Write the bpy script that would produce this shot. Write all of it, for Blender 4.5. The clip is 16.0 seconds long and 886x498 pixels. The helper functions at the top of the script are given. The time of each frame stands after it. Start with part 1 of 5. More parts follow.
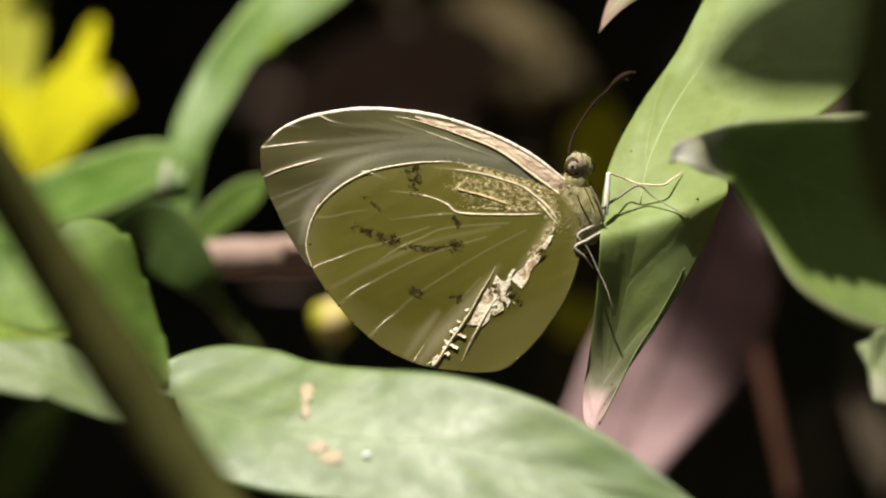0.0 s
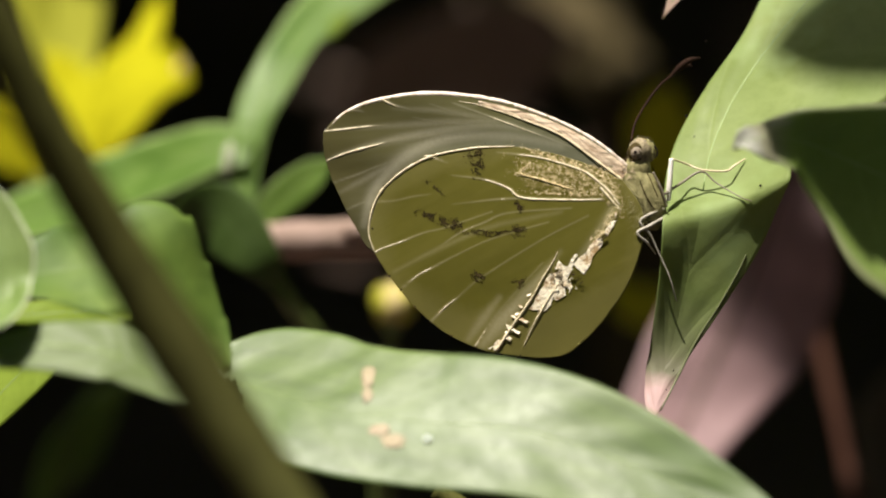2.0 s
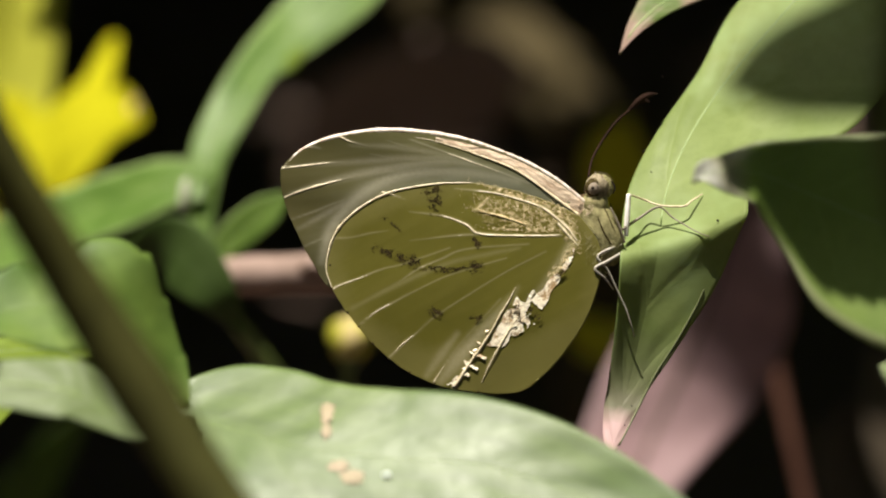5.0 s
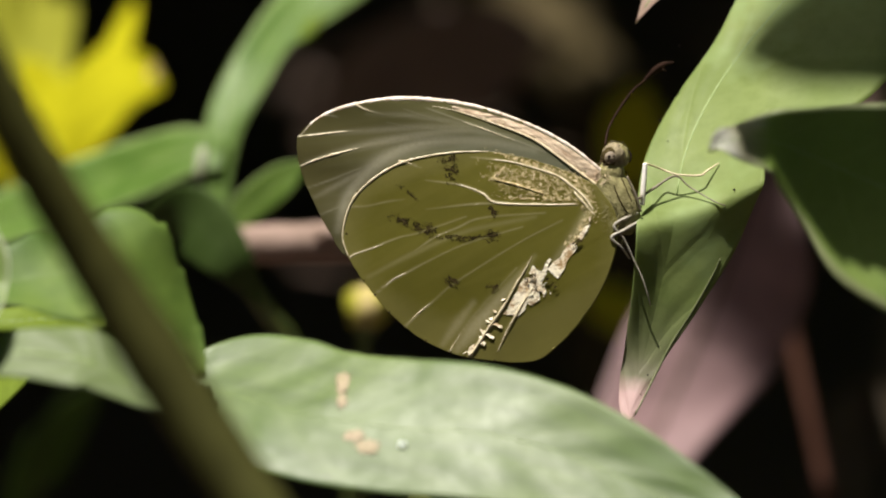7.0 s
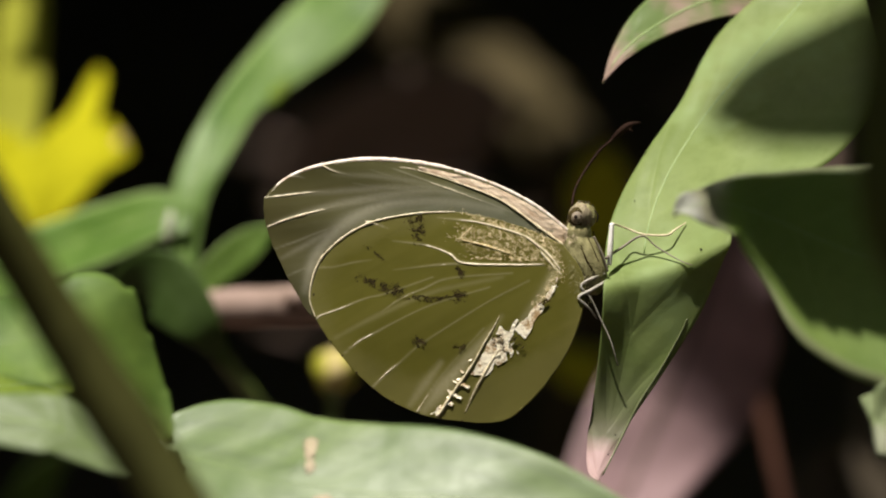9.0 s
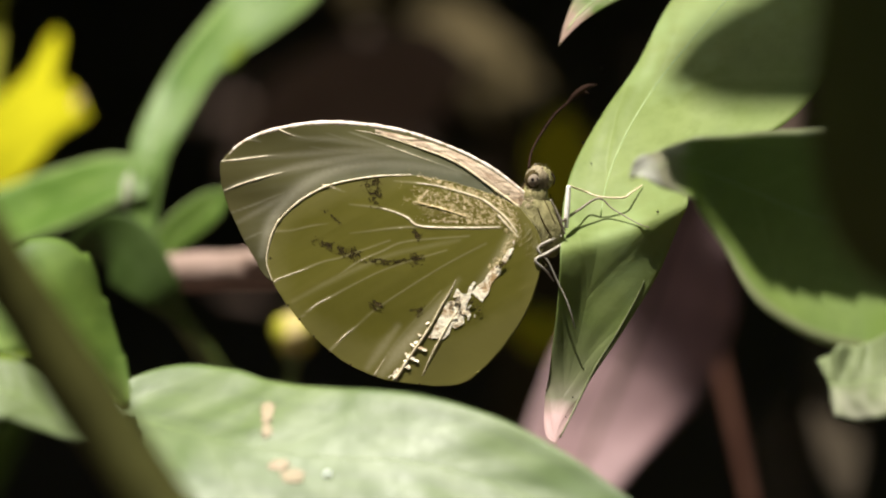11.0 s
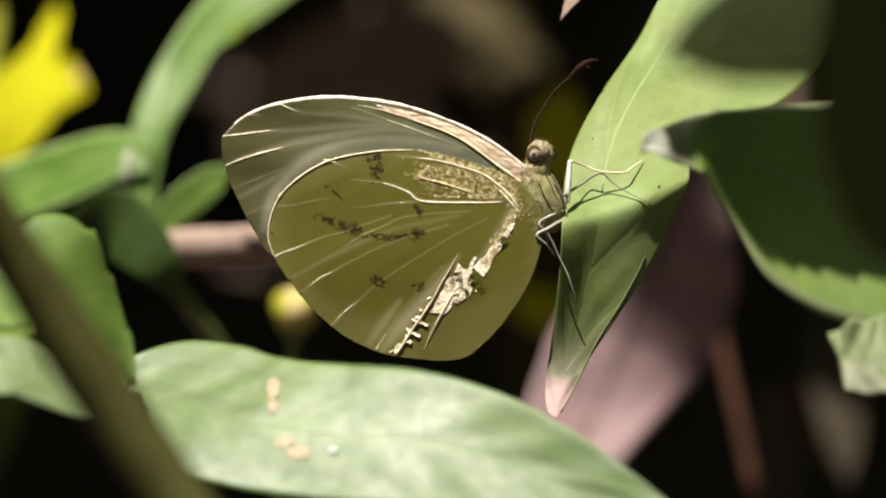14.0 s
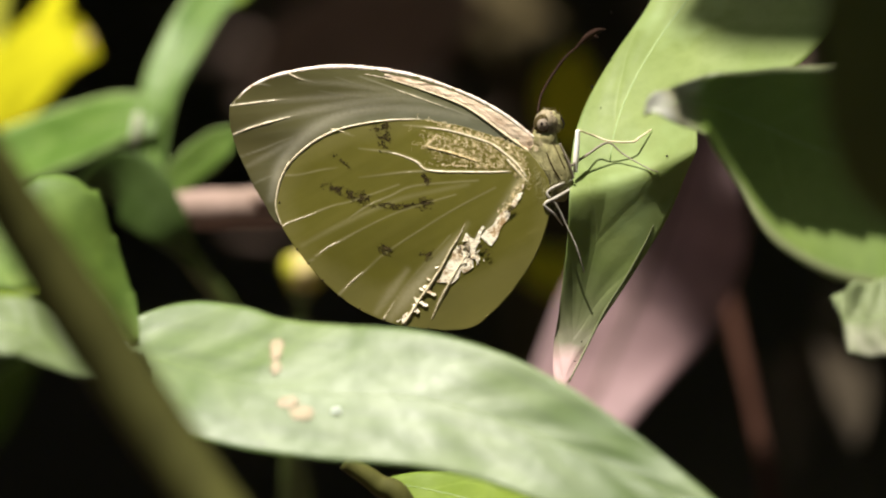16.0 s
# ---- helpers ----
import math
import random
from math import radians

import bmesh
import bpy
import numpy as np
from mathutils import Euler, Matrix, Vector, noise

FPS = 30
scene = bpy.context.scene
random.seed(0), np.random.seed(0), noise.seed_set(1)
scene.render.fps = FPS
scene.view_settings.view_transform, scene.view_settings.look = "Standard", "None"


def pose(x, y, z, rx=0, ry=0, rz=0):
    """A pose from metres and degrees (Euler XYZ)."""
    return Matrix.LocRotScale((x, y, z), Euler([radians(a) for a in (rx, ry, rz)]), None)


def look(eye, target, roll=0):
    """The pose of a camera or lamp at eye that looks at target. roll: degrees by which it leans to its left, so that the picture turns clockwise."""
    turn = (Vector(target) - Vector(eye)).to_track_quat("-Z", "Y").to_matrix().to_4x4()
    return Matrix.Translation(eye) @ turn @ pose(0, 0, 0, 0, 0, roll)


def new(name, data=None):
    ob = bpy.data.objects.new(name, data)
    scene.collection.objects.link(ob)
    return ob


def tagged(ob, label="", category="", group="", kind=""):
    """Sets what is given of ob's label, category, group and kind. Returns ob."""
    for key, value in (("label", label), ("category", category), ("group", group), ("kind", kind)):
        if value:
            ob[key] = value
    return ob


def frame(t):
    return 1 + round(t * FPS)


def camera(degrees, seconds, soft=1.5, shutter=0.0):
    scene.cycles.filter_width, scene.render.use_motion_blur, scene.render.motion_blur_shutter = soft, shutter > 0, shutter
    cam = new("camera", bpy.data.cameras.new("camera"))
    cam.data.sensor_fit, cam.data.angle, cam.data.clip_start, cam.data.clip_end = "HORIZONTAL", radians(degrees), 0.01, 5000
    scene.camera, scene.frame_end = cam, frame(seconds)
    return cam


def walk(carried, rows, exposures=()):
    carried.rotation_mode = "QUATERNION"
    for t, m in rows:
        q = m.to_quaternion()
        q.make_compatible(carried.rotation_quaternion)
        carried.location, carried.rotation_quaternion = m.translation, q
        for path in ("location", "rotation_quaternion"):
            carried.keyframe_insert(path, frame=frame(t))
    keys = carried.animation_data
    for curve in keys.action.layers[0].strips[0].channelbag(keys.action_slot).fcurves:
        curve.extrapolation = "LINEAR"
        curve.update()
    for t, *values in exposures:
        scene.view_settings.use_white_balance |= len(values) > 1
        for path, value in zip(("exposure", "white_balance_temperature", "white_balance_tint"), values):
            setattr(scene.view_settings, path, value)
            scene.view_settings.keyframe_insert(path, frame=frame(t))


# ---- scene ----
# A small pale yellow butterfly rests on a hanging leaf; a hand-held close-up camera pans a little.
# VIEW space: x to the right, y away from the camera, z up, in millimetres round the butterfly.
FAR = 366.0
VIEW = Matrix.Translation((0, 0, 0.20)) @ pose(0, 0, 0, -25)

cam = camera(10.0, 16.0, 2.1)
cam.data.dof.use_dof = True
cam.data.dof.focus_distance = 0.366
cam.data.dof.aperture_fstop = 25.0
# seconds, and where the camera aims in the butterfly's plane
PATH = [
    (0, -0.000, 0.000),
    (0.5, 1.314, -2.274),
    (1, 0.939, -2.168),
    (1.5, -3.106, 0.004),
    (2, -4.458, -1.204),
    (2.5, -1.710, -0.453),
    (3, 0.812, 2.902),
    (3.5, 0.082, 2.649),
    (4, -2.335, 2.274),
    (4.5, -1.192, 1.882),
    (7, -2.502, -0.996),
    (7.5, 1.970, 1.108),
    (8, 2.345, 1.606),
    (8.5, -1.700, 1.837),
    (9, -0.208, 3.586),
    (9.5, 2.376, 1.512),
    (9.7, 3.148, 0.952),
    (11.8, 2.586, 0.881),
    (12, 2.983, 1.011),
    (12.5, 2.825, 2.134),
    (13, 3.856, 0.907),
    (13.5, 3.762, 0.468),
    (14, 2.719, -0.854),
    (14.5, 0.825, -1.016),
    (15, 0.637, -1.499),
    (15.5, 0.474, -1.810),
    (16, 2.074, -3.602),
]
# seconds, the camera's exposure and white balance
LIGHT = [(0.0, 1.12, 6540), (4.5, 1.12, 6540), (7.0, 0.95, 6430), (9.0, 0.88, 6380), (9.5, 1.02, 6400), (12.5, 1.22, 6440), (16.0, 1.3, 6480)]
EYE = VIEW @ Vector((0, -FAR / 1000, 0))
walk(cam, [(t, look(EYE, VIEW @ Vector((x / 1000, 0, z / 1000)))) for t, x, z in PATH], [(t, stops, kelvin, 11) for t, stops, kelvin in LIGHT])

# ---- daylight ----
SUN = (VIEW.to_3x3() @ Vector((-0.20, -0.32, 0.92))).normalized()
world = bpy.data.worlds.new("sky")
scene.world = world
world.use_nodes = True
sky = world.node_tree.nodes.new("ShaderNodeTexSky")
sky.sky_type, sky.sun_disc = "NISHITA", False
sky.sun_elevation = math.asin(SUN.z)
sky.air_density, sky.dust_density, sky.ozone_density = 0.6, 3.0, 0.4
sky.sun_rotation = math.atan2(SUN.x, SUN.y)
world.node_tree.nodes["Background"].inputs[1].default_value = 0.05
world.node_tree.links.new(sky.outputs[0], world.node_tree.nodes["Background"].inputs[0])
sun = new("sun", bpy.data.lights.new("sun", "SUN"))
sun.data.energy, sun.data.angle, sun.data.color = 4.8, radians(0.53), (1.0, 0.94, 0.84)
sun.matrix_world = look(SUN, (0, 0, 0))


# ---- materials ----
class Nodes:
    """A short way to write node materials."""

    def __init__(self, name):
        self.mat = bpy.data.materials.new(name)
        self.mat.use_nodes = True
        self.tree = self.mat.node_tree
        self.tree.nodes.clear()
        self.out = self.add("ShaderNodeOutputMaterial")

    def add(self, kind, **values):
        node = self.tree.nodes.new(kind)
        for key, value in values.items():
            self.put(node, key.replace("_", " "), value)
        return node

    def put(self, node, key, value):
        socket = node.inputs[int(key[1:])] if key[0] == "i" and key[1:].isdigit() else node.inputs[key]
        if isinstance(value, bpy.types.NodeSocket):
            self.tree.links.new(value, socket)
        else:
            socket.default_value = value

    def noise(self, scale, detail=4.0, rough=0.55, coord=None):
        n = self.add("ShaderNodeTexNoise", Scale=scale, Detail=detail, Roughness=rough)
        self.tree.links.new(coord or self.coord(), n.inputs["Vector"])
        return n.outputs["Fac"]

    def coord(self, which="Object"):
        return self.add("ShaderNodeTexCoord").outputs[which]

    def math(self, op, a, b=0.0, c=0.0):
        n = self.add("ShaderNodeMath")
        n.operation = op
        for k, v in (("i0", a), ("i1", b), ("i2", c)):
            self.put(n, k, v)
        return n.outputs[0]

    def ramp(self, fac, lo, hi):
        n = self.add("ShaderNodeMapRange", Value=fac)
        n.inputs[1].default_value, n.inputs[2].default_value = lo, hi
        return n.outputs[0]

    def mix(self, fac, a, b, blend="MIX"):
        n = self.add("ShaderNodeMix")
        n.data_type, n.blend_type = "RGBA", blend
        for k, v in (("i0", fac), ("i6", a), ("i7", b)):
            self.put(n, k, v if isinstance(v, (bpy.types.NodeSocket, float, int)) else (*v, 1.0))
        return n.outputs[2]

    def bump(self, height, strength=0.3, distance=0.0002):
        return self.add("ShaderNodeBump", Height=height, Strength=strength, Distance=distance).outputs[0]

    def done(self, shader):
        self.tree.links.new(shader, self.out.inputs[0])
        return self.mat


def leaf_material(name, dark, light, thin, veins=7.0, rough=0.42, through_share=0.35, blotch=None, blotch_at=0.62, spec=0.5, tip=None, margin=None, line_share=0.22, band=None, middle_share=0.5, vary=0.28):
    """Leaf tissue: mottled green, side veins along the blade's own coordinates, light passing through."""
    n = Nodes(name)
    uv = n.coord("UV")
    split = n.add("ShaderNodeSeparateXYZ", Vector=uv)
    u, v = split.outputs[0], split.outputs[1]
    across = n.math("ABSOLUTE", n.math("MULTIPLY_ADD", v, 2.0, -1.0))
    wob = n.math("MULTIPLY", n.noise(140.0, 2.0), 0.35)
    line = n.math("FRACT", n.math("ADD", n.math("MULTIPLY", n.math("SUBTRACT", u, n.math("MULTIPLY", across, 0.16)), veins), wob))
    rib = n.math("ABSOLUTE", n.math("SUBTRACT", line, 0.5))
    vein = n.ramp(rib, 0.075, 0.0)
    middle = n.ramp(across, 0.05, 0.0)
    vein = n.math("MAXIMUM", n.math("MULTIPLY", vein, line_share), n.math("MULTIPLY", middle, middle_share))
    big, fine = n.noise(90.0, 3.0), n.noise(900.0, 5.0, 0.65)
    tone = n.mix(n.ramp(big, 0.32, 0.68), dark, light)
    tone = n.mix(n.math("MULTIPLY", n.ramp(fine, 0.45, 0.75), 0.35), tone, tuple(c * 0.62 for c in dark))
    tone = n.mix(n.math("MULTIPLY", vein, 0.55), tone, tuple(min(1, c * 1.35 + 0.035) for c in light))
    if blotch:
        tone = n.mix(n.ramp(n.noise(70.0, 4.0, 0.6), blotch_at, blotch_at + 0.08), tone, blotch)
    if band:
        m = n.add("ShaderNodeMapping", Vector=uv)
        m.inputs["Scale"].default_value = (1.6, 7.0, 1.0)
        tone = n.mix(n.math("MULTIPLY", n.ramp(n.noise(1.0, 4.0, 0.6, m.outputs[0]), 0.42, 0.62), 0.55), tone, tuple(c * 0.6 for c in dark))
        # pale bands along the side veins; some of the leaf's sheen is painted here
        tone = n.mix(n.math("MULTIPLY", n.ramp(n.math("ADD", rib, n.math("MULTIPLY", n.noise(110.0, 4.0), 0.75)), 0.62, 0.15), 0.3), tone, band)
    # pale rim: light on the leaf's edge put into the colour
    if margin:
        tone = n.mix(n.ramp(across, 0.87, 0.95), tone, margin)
    dots = n.add("ShaderNodeTexVoronoi", Scale=420.0, Vector=n.coord())
    keep = n.math("GREATER_THAN", n.add("ShaderNodeSeparateXYZ", Vector=dots.outputs["Color"]).outputs[0], 0.8)
    tone = n.mix(n.math("MULTIPLY", n.math("MULTIPLY", n.ramp(dots.outputs["Distance"], 0.085, 0.055), keep), 0.85), tone, (0.03, 0.035, 0.012))
    if tip:
        tone = n.mix(n.ramp(n.math("ADD", u, n.math("MULTIPLY", n.noise(350.0, 3.0), 0.06)), 0.40, 0.27), tone, (0.19, 0.185, 0.12))
        tone = n.mix(n.ramp(n.math("ADD", u, n.math("MULTIPLY", n.noise(350.0, 3.0), 0.07)), 0.235, 0.17), tone, tip)
    height = n.math("ADD", n.math("MULTIPLY", vein, -0.6), n.math("ADD", n.math("MULTIPLY", fine, 0.35), n.math("MULTIPLY", big, 0.8)))
    normal = n.bump(height, 0.35, 0.0003)
    front = n.add("ShaderNodeBsdfPrincipled", Base_Color=tone, Roughness=n.math("ADD", n.math("MULTIPLY", fine, 0.2), n.math("MULTIPLY_ADD", n.ramp(n.noise(130.0, 3.0), 0.35, 0.65), vary, rough - 0.2)), Normal=normal)
    front.inputs["Specular IOR Level"].default_value = spec
    back = n.add("ShaderNodeBsdfTranslucent", Color=n.mix(0.75, tone, thin), Normal=normal)
    both = n.add("ShaderNodeMixShader", Fac=through_share)
    n.tree.links.new(front.outputs[0], both.inputs[1])
    n.tree.links.new(back.outputs[0], both.inputs[2])
    return n.done(both.outputs[0])


def plain_material(name, a, b, scale=300.0, rough=0.6, bump=0.3, spec=0.4, stretch=None, through_share=0.0, depth=0.0002, turn=0.0, split=(0.35, 0.66)):
    """A mottled surface of two colours with fine relief."""
    n = Nodes(name)
    at = n.coord()
    if stretch:
        m = n.add("ShaderNodeMapping", Vector=at)
        m.vector_type = "TEXTURE"
        m.inputs["Rotation"].default_value = (0, radians(turn), 0)
        m.inputs["Scale"].default_value = tuple(1 / k for k in stretch)
        at = m.outputs[0]
    big, fine = n.noise(scale, 4.0, 0.6, at), n.noise(scale * 7, 4.0, 0.65, at)
    tone = n.mix(n.ramp(n.math("ADD", n.math("MULTIPLY", big, 0.65), n.math("MULTIPLY", fine, 0.35)), *split), a, b)
    normal = n.bump(n.math("ADD", big, n.math("MULTIPLY", fine, 0.5)), bump, depth)
    p = n.add("ShaderNodeBsdfPrincipled", Base_Color=tone, Roughness=rough, Normal=normal)
    p.inputs["Specular IOR Level"].default_value = spec
    if not through_share:
        return n.done(p.outputs[0])
    t = n.add("ShaderNodeBsdfTranslucent", Color=tone, Normal=normal)
    both = n.add("ShaderNodeMixShader", Fac=through_share)
    n.tree.links.new(p.outputs[0], both.inputs[1])
    n.tree.links.new(t.outputs[0], both.inputs[2])
    return n.done(both.outputs[0])


def wing_material(name, front_tone, through_tone, through_share, streak, turn, haze, haze_from, haze_to, haze_share, edge=None, vein_tone=(0.78, 0.7, 0.46)):
    """Thin scaly membrane: rows of powdery scales, faint mottling, light shining through."""
    n = Nodes(name)
    fine, big = n.noise(4200.0, 4.0, 0.7), n.noise(330.0, 3.0)
    tone = n.mix(n.ramp(big, 0.3, 0.7), tuple(c * 0.86 for c in front_tone), front_tone)
    tone = n.mix(n.math("MULTIPLY", n.ramp(fine, 0.5, 0.8), 0.3), tone, tuple(c * 0.6 for c in front_tone))
    m = n.add("ShaderNodeMapping", Vector=n.coord())
    m.inputs["Rotation"].default_value = (0, radians(turn), 0)
    m.vector_type = "TEXTURE"
    m.inputs["Scale"].default_value = (0.011, 0.011, 0.0009)
    lines = n.noise(1.0, 3.0, 0.6, m.outputs[0])
    tone = n.mix(n.math("MULTIPLY", n.ramp(lines, 0.48, 0.72), 0.24), tone, streak)
    # paler zone along the front rim of the hindwing, darker apex
    m = n.add("ShaderNodeMapping", Vector=n.coord())
    m.vector_type = "TEXTURE"
    m.inputs["Location"].default_value = (-0.0086, 0, -0.0025)
    m.inputs["Scale"].default_value = (0.0102, 1000.0, 0.0063)
    ring = n.add("ShaderNodeVectorMath")
    ring.operation = "LENGTH"
    n.tree.links.new(m.outputs[0], ring.inputs[0])
    away = n.math("ADD", ring.outputs["Value"], n.math("MULTIPLY", n.math("SUBTRACT", n.noise(500.0, 4.0, 0.65), 0.5), 0.3))
    tone = n.mix(n.math("MULTIPLY", n.ramp(away, haze_from, haze_to), haze_share), tone, haze)
    if edge:
        side = n.add("ShaderNodeSeparateXYZ", Vector=n.coord()).outputs[0]
        side = n.math("ADD", side, n.math("MULTIPLY", n.math("SUBTRACT", lines, 0.5), 0.006))
        tone = n.mix(n.math("MULTIPLY", n.ramp(side, -0.009, -0.0205), 0.9), tone, edge)
    # pale scales along the veins, pale strokes (painted sheen on the forewing), golden dust in the cell
    rib, dust = (n.tree.nodes.new("ShaderNodeAttribute") for _ in range(2))
    rib.attribute_name, dust.attribute_name = "vein", "dust"
    rib, dust = rib.outputs["Fac"], dust.outputs["Fac"]
    speck = n.noise(2900.0, 3.0, 0.6)
    gold = n.math("MULTIPLY", dust, n.ramp(speck, 0.5, 0.6))
    tone = n.mix(n.math("MULTIPLY", dust, 0.4), tone, (0.2, 0.165, 0.05))
    tone = n.mix(n.math("MULTIPLY", gold, 0.85), tone, (0.74, 0.6, 0.32))
    tone = n.mix(n.math("MULTIPLY", rib, n.math("MULTIPLY_ADD", n.ramp(fine, 0.3, 0.6), 0.35, 0.6)), tone, vein_tone)
    height = n.math("ADD", n.math("ADD", n.math("MULTIPLY", fine, 0.4), big), lines)
    normal = n.bump(n.math("ADD", height, n.math("MULTIPLY", n.math("MULTIPLY", dust, speck), 5.0)), 0.28, 0.00008)
    p = n.add("ShaderNodeBsdfPrincipled", Base_Color=tone, Roughness=0.5, Normal=normal)
    p.inputs["Specular IOR Level"].default_value = 0.3
    t = n.add("ShaderNodeBsdfTranslucent", Color=n.mix(n.math("MULTIPLY", rib, 0.5), n.mix(n.ramp(big, 0.25, 0.75), tuple(c * 0.9 for c in through_tone), through_tone), vein_tone))
    both = n.add("ShaderNodeMixShader", Fac=through_share)
    n.tree.links.new(p.outputs[0], both.inputs[1])
    n.tree.links.new(t.outputs[0], both.inputs[2])
    return n.done(both.outputs[0])


PERCH_GREEN = leaf_material("perch_leaf", (0.155, 0.215, 0.055), (0.25, 0.31, 0.105), (0.35, 0.42, 0.04), 6.0, 0.55, tip=(0.5, 0.34, 0.335), spec=0.2, blotch=(0.26, 0.34, 0.13), blotch_at=0.54, middle_share=0.12)
CURL_GREEN = leaf_material("curled_margin", (0.13, 0.2, 0.045), (0.2, 0.28, 0.075), (0.3, 0.4, 0.025), 3.0, 0.6, spec=0.2)
GLOSS_GREEN = leaf_material("glossy_leaf", (0.085, 0.145, 0.03), (0.15, 0.215, 0.06), (0.25, 0.36, 0.05), 9.0, 0.59, spec=0.72, band=(0.24, 0.31, 0.13), line_share=0.12, middle_share=0.1, vary=0.08)
SATIN_GREEN = leaf_material("satin_leaf", (0.15, 0.205, 0.075), (0.24, 0.3, 0.14), (0.25, 0.36, 0.05), 7.0, 0.6, spec=0.35, band=(0.31, 0.35, 0.25))
# its margin colour stands for bright highlights along the leaf edges
FRESH_GREEN = leaf_material("fresh_leaf", (0.075, 0.155, 0.018), (0.145, 0.245, 0.04), (0.25, 0.38, 0.035), 6.0, 0.55, spec=0.25, band=(0.22, 0.33, 0.08), margin=(0.3, 0.4, 0.15))
# the pale margin paints in sun on the edge; the tip is coloured grey
LIT_EDGE_GREEN = leaf_material("lit_edge_leaf", (0.13, 0.21, 0.035), (0.2, 0.28, 0.06), (0.28, 0.38, 0.04), 6.0, 0.5, spec=0.45, margin=(0.36, 0.4, 0.2), middle_share=0.15, tip=(0.36, 0.36, 0.31))
DULL_GREEN = leaf_material("mottled_leaf", (0.06, 0.125, 0.02), (0.17, 0.25, 0.045), (0.24, 0.34, 0.04), 5.0, 0.55, spec=0.3, blotch=(0.25, 0.33, 0.08), blotch_at=0.55, line_share=0.12, middle_share=0.1)
GREY_GREEN = leaf_material("crumpled_leaf", (0.15, 0.19, 0.08), (0.27, 0.31, 0.16), (0.25, 0.33, 0.08), 5.0, 0.6, spec=0.3, blotch=(0.4, 0.4, 0.3), blotch_at=0.52)
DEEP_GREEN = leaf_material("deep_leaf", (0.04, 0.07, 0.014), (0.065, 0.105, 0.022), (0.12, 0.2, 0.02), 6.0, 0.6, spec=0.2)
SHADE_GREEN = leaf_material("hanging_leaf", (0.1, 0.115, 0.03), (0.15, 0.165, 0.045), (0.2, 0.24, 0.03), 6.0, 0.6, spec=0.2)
SPRING_GREEN = leaf_material("spring_leaf", (0.13, 0.2, 0.018), (0.21, 0.29, 0.03), (0.3, 0.4, 0.02), 5.0, 0.6, spec=0.2)
# the near-white margin is the leaf's sunlit rim, painted on
PALE_GREEN = leaf_material("pale_leaf", (0.14, 0.22, 0.05), (0.24, 0.32, 0.11), (0.3, 0.42, 0.06), 5.0, margin=(0.55, 0.57, 0.42))
PINK_GREEN = leaf_material("blushed_leaf", (0.11, 0.17, 0.045), (0.17, 0.235, 0.07), (0.24, 0.32, 0.04), 6.0, 0.6, spec=0.2, blotch=(0.36, 0.25, 0.2), blotch_at=0.45)
RIB_GREEN = plain_material("leaf_rib", (0.17, 0.25, 0.07), (0.27, 0.35, 0.13), 600.0, 0.5)
MARGIN_OLIVE = plain_material("leaf_margin", (0.07, 0.085, 0.03), (0.14, 0.15, 0.07), 600.0, 0.5)
STEM_BROWN = plain_material("stem_bark", (0.03, 0.03, 0.007), (0.075, 0.075, 0.018), 120.0, 0.75, 0.4, 0.1, stretch=(1, 1, 0.3), depth=0.0004)
STEM_GREEN = plain_material("green_stem", (0.07, 0.1, 0.02), (0.11, 0.15, 0.035), 250.0, 0.5)
STEM_RED = plain_material("red_stem", (0.027, 0.011, 0.007), (0.05, 0.023, 0.015), 200.0, 0.8, 0.3, 0.05)
TWIG_PINK = plain_material("dry_twig", (0.2, 0.14, 0.11), (0.3, 0.215, 0.18), 160.0, 0.8, 0.5, 0.2, depth=0.0006)
DEAD_MAUVE = plain_material("dead_leaf", (0.125, 0.08, 0.08), (0.33, 0.21, 0.215), 38.0, 0.6, 0.6, through_share=0.2, depth=0.0015)
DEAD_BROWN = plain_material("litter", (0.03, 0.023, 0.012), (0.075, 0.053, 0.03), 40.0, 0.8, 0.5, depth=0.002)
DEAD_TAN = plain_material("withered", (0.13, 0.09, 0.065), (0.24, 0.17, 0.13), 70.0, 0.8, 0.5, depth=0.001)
BARK = plain_material("bark", (0.22, 0.155, 0.1), (0.36, 0.25, 0.165), 60.0, 0.85, 0.7, depth=0.002)
SOIL = plain_material("soil", (0.07, 0.048, 0.036), (0.14, 0.1, 0.08), 18.0, 0.95, 0.6, 0.1, depth=0.004)
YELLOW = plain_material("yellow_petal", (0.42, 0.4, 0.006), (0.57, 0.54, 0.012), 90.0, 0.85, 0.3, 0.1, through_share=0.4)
# the yellow petal again, darkened in its colour to stand for shade
SHADED_YELLOW = plain_material("shaded_petal", (0.24, 0.25, 0.02), (0.32, 0.32, 0.03), 120.0, 0.7, 0.3, 0.1, through_share=0.3)
OLIVE_LEAF = plain_material("yellowish_leaf", (0.4, 0.37, 0.014), (0.54, 0.49, 0.022), 60.0, 0.7, 0.3, 0.1, through_share=0.3)
GREY_BARK = plain_material("branch_bark", (0.038, 0.029, 0.013), (0.07, 0.055, 0.026), 45.0, 0.85, 0.7, 0.08, depth=0.002)
PETAL_PINK = plain_material("petal_tip", (0.62, 0.42, 0.2), (0.75, 0.58, 0.36), 90.0, 0.8, 0.3, 0.1)
BUD_YELLOW = plain_material("bud_petal", (0.2, 0.2, 0.012), (0.34, 0.32, 0.03), 90.0, 0.7, 0.3, 0.2)
BUD_PINK = plain_material("bud", (0.32, 0.27, 0.08), (0.5, 0.4, 0.18), 90.0, 0.7, 0.3, 0.2)
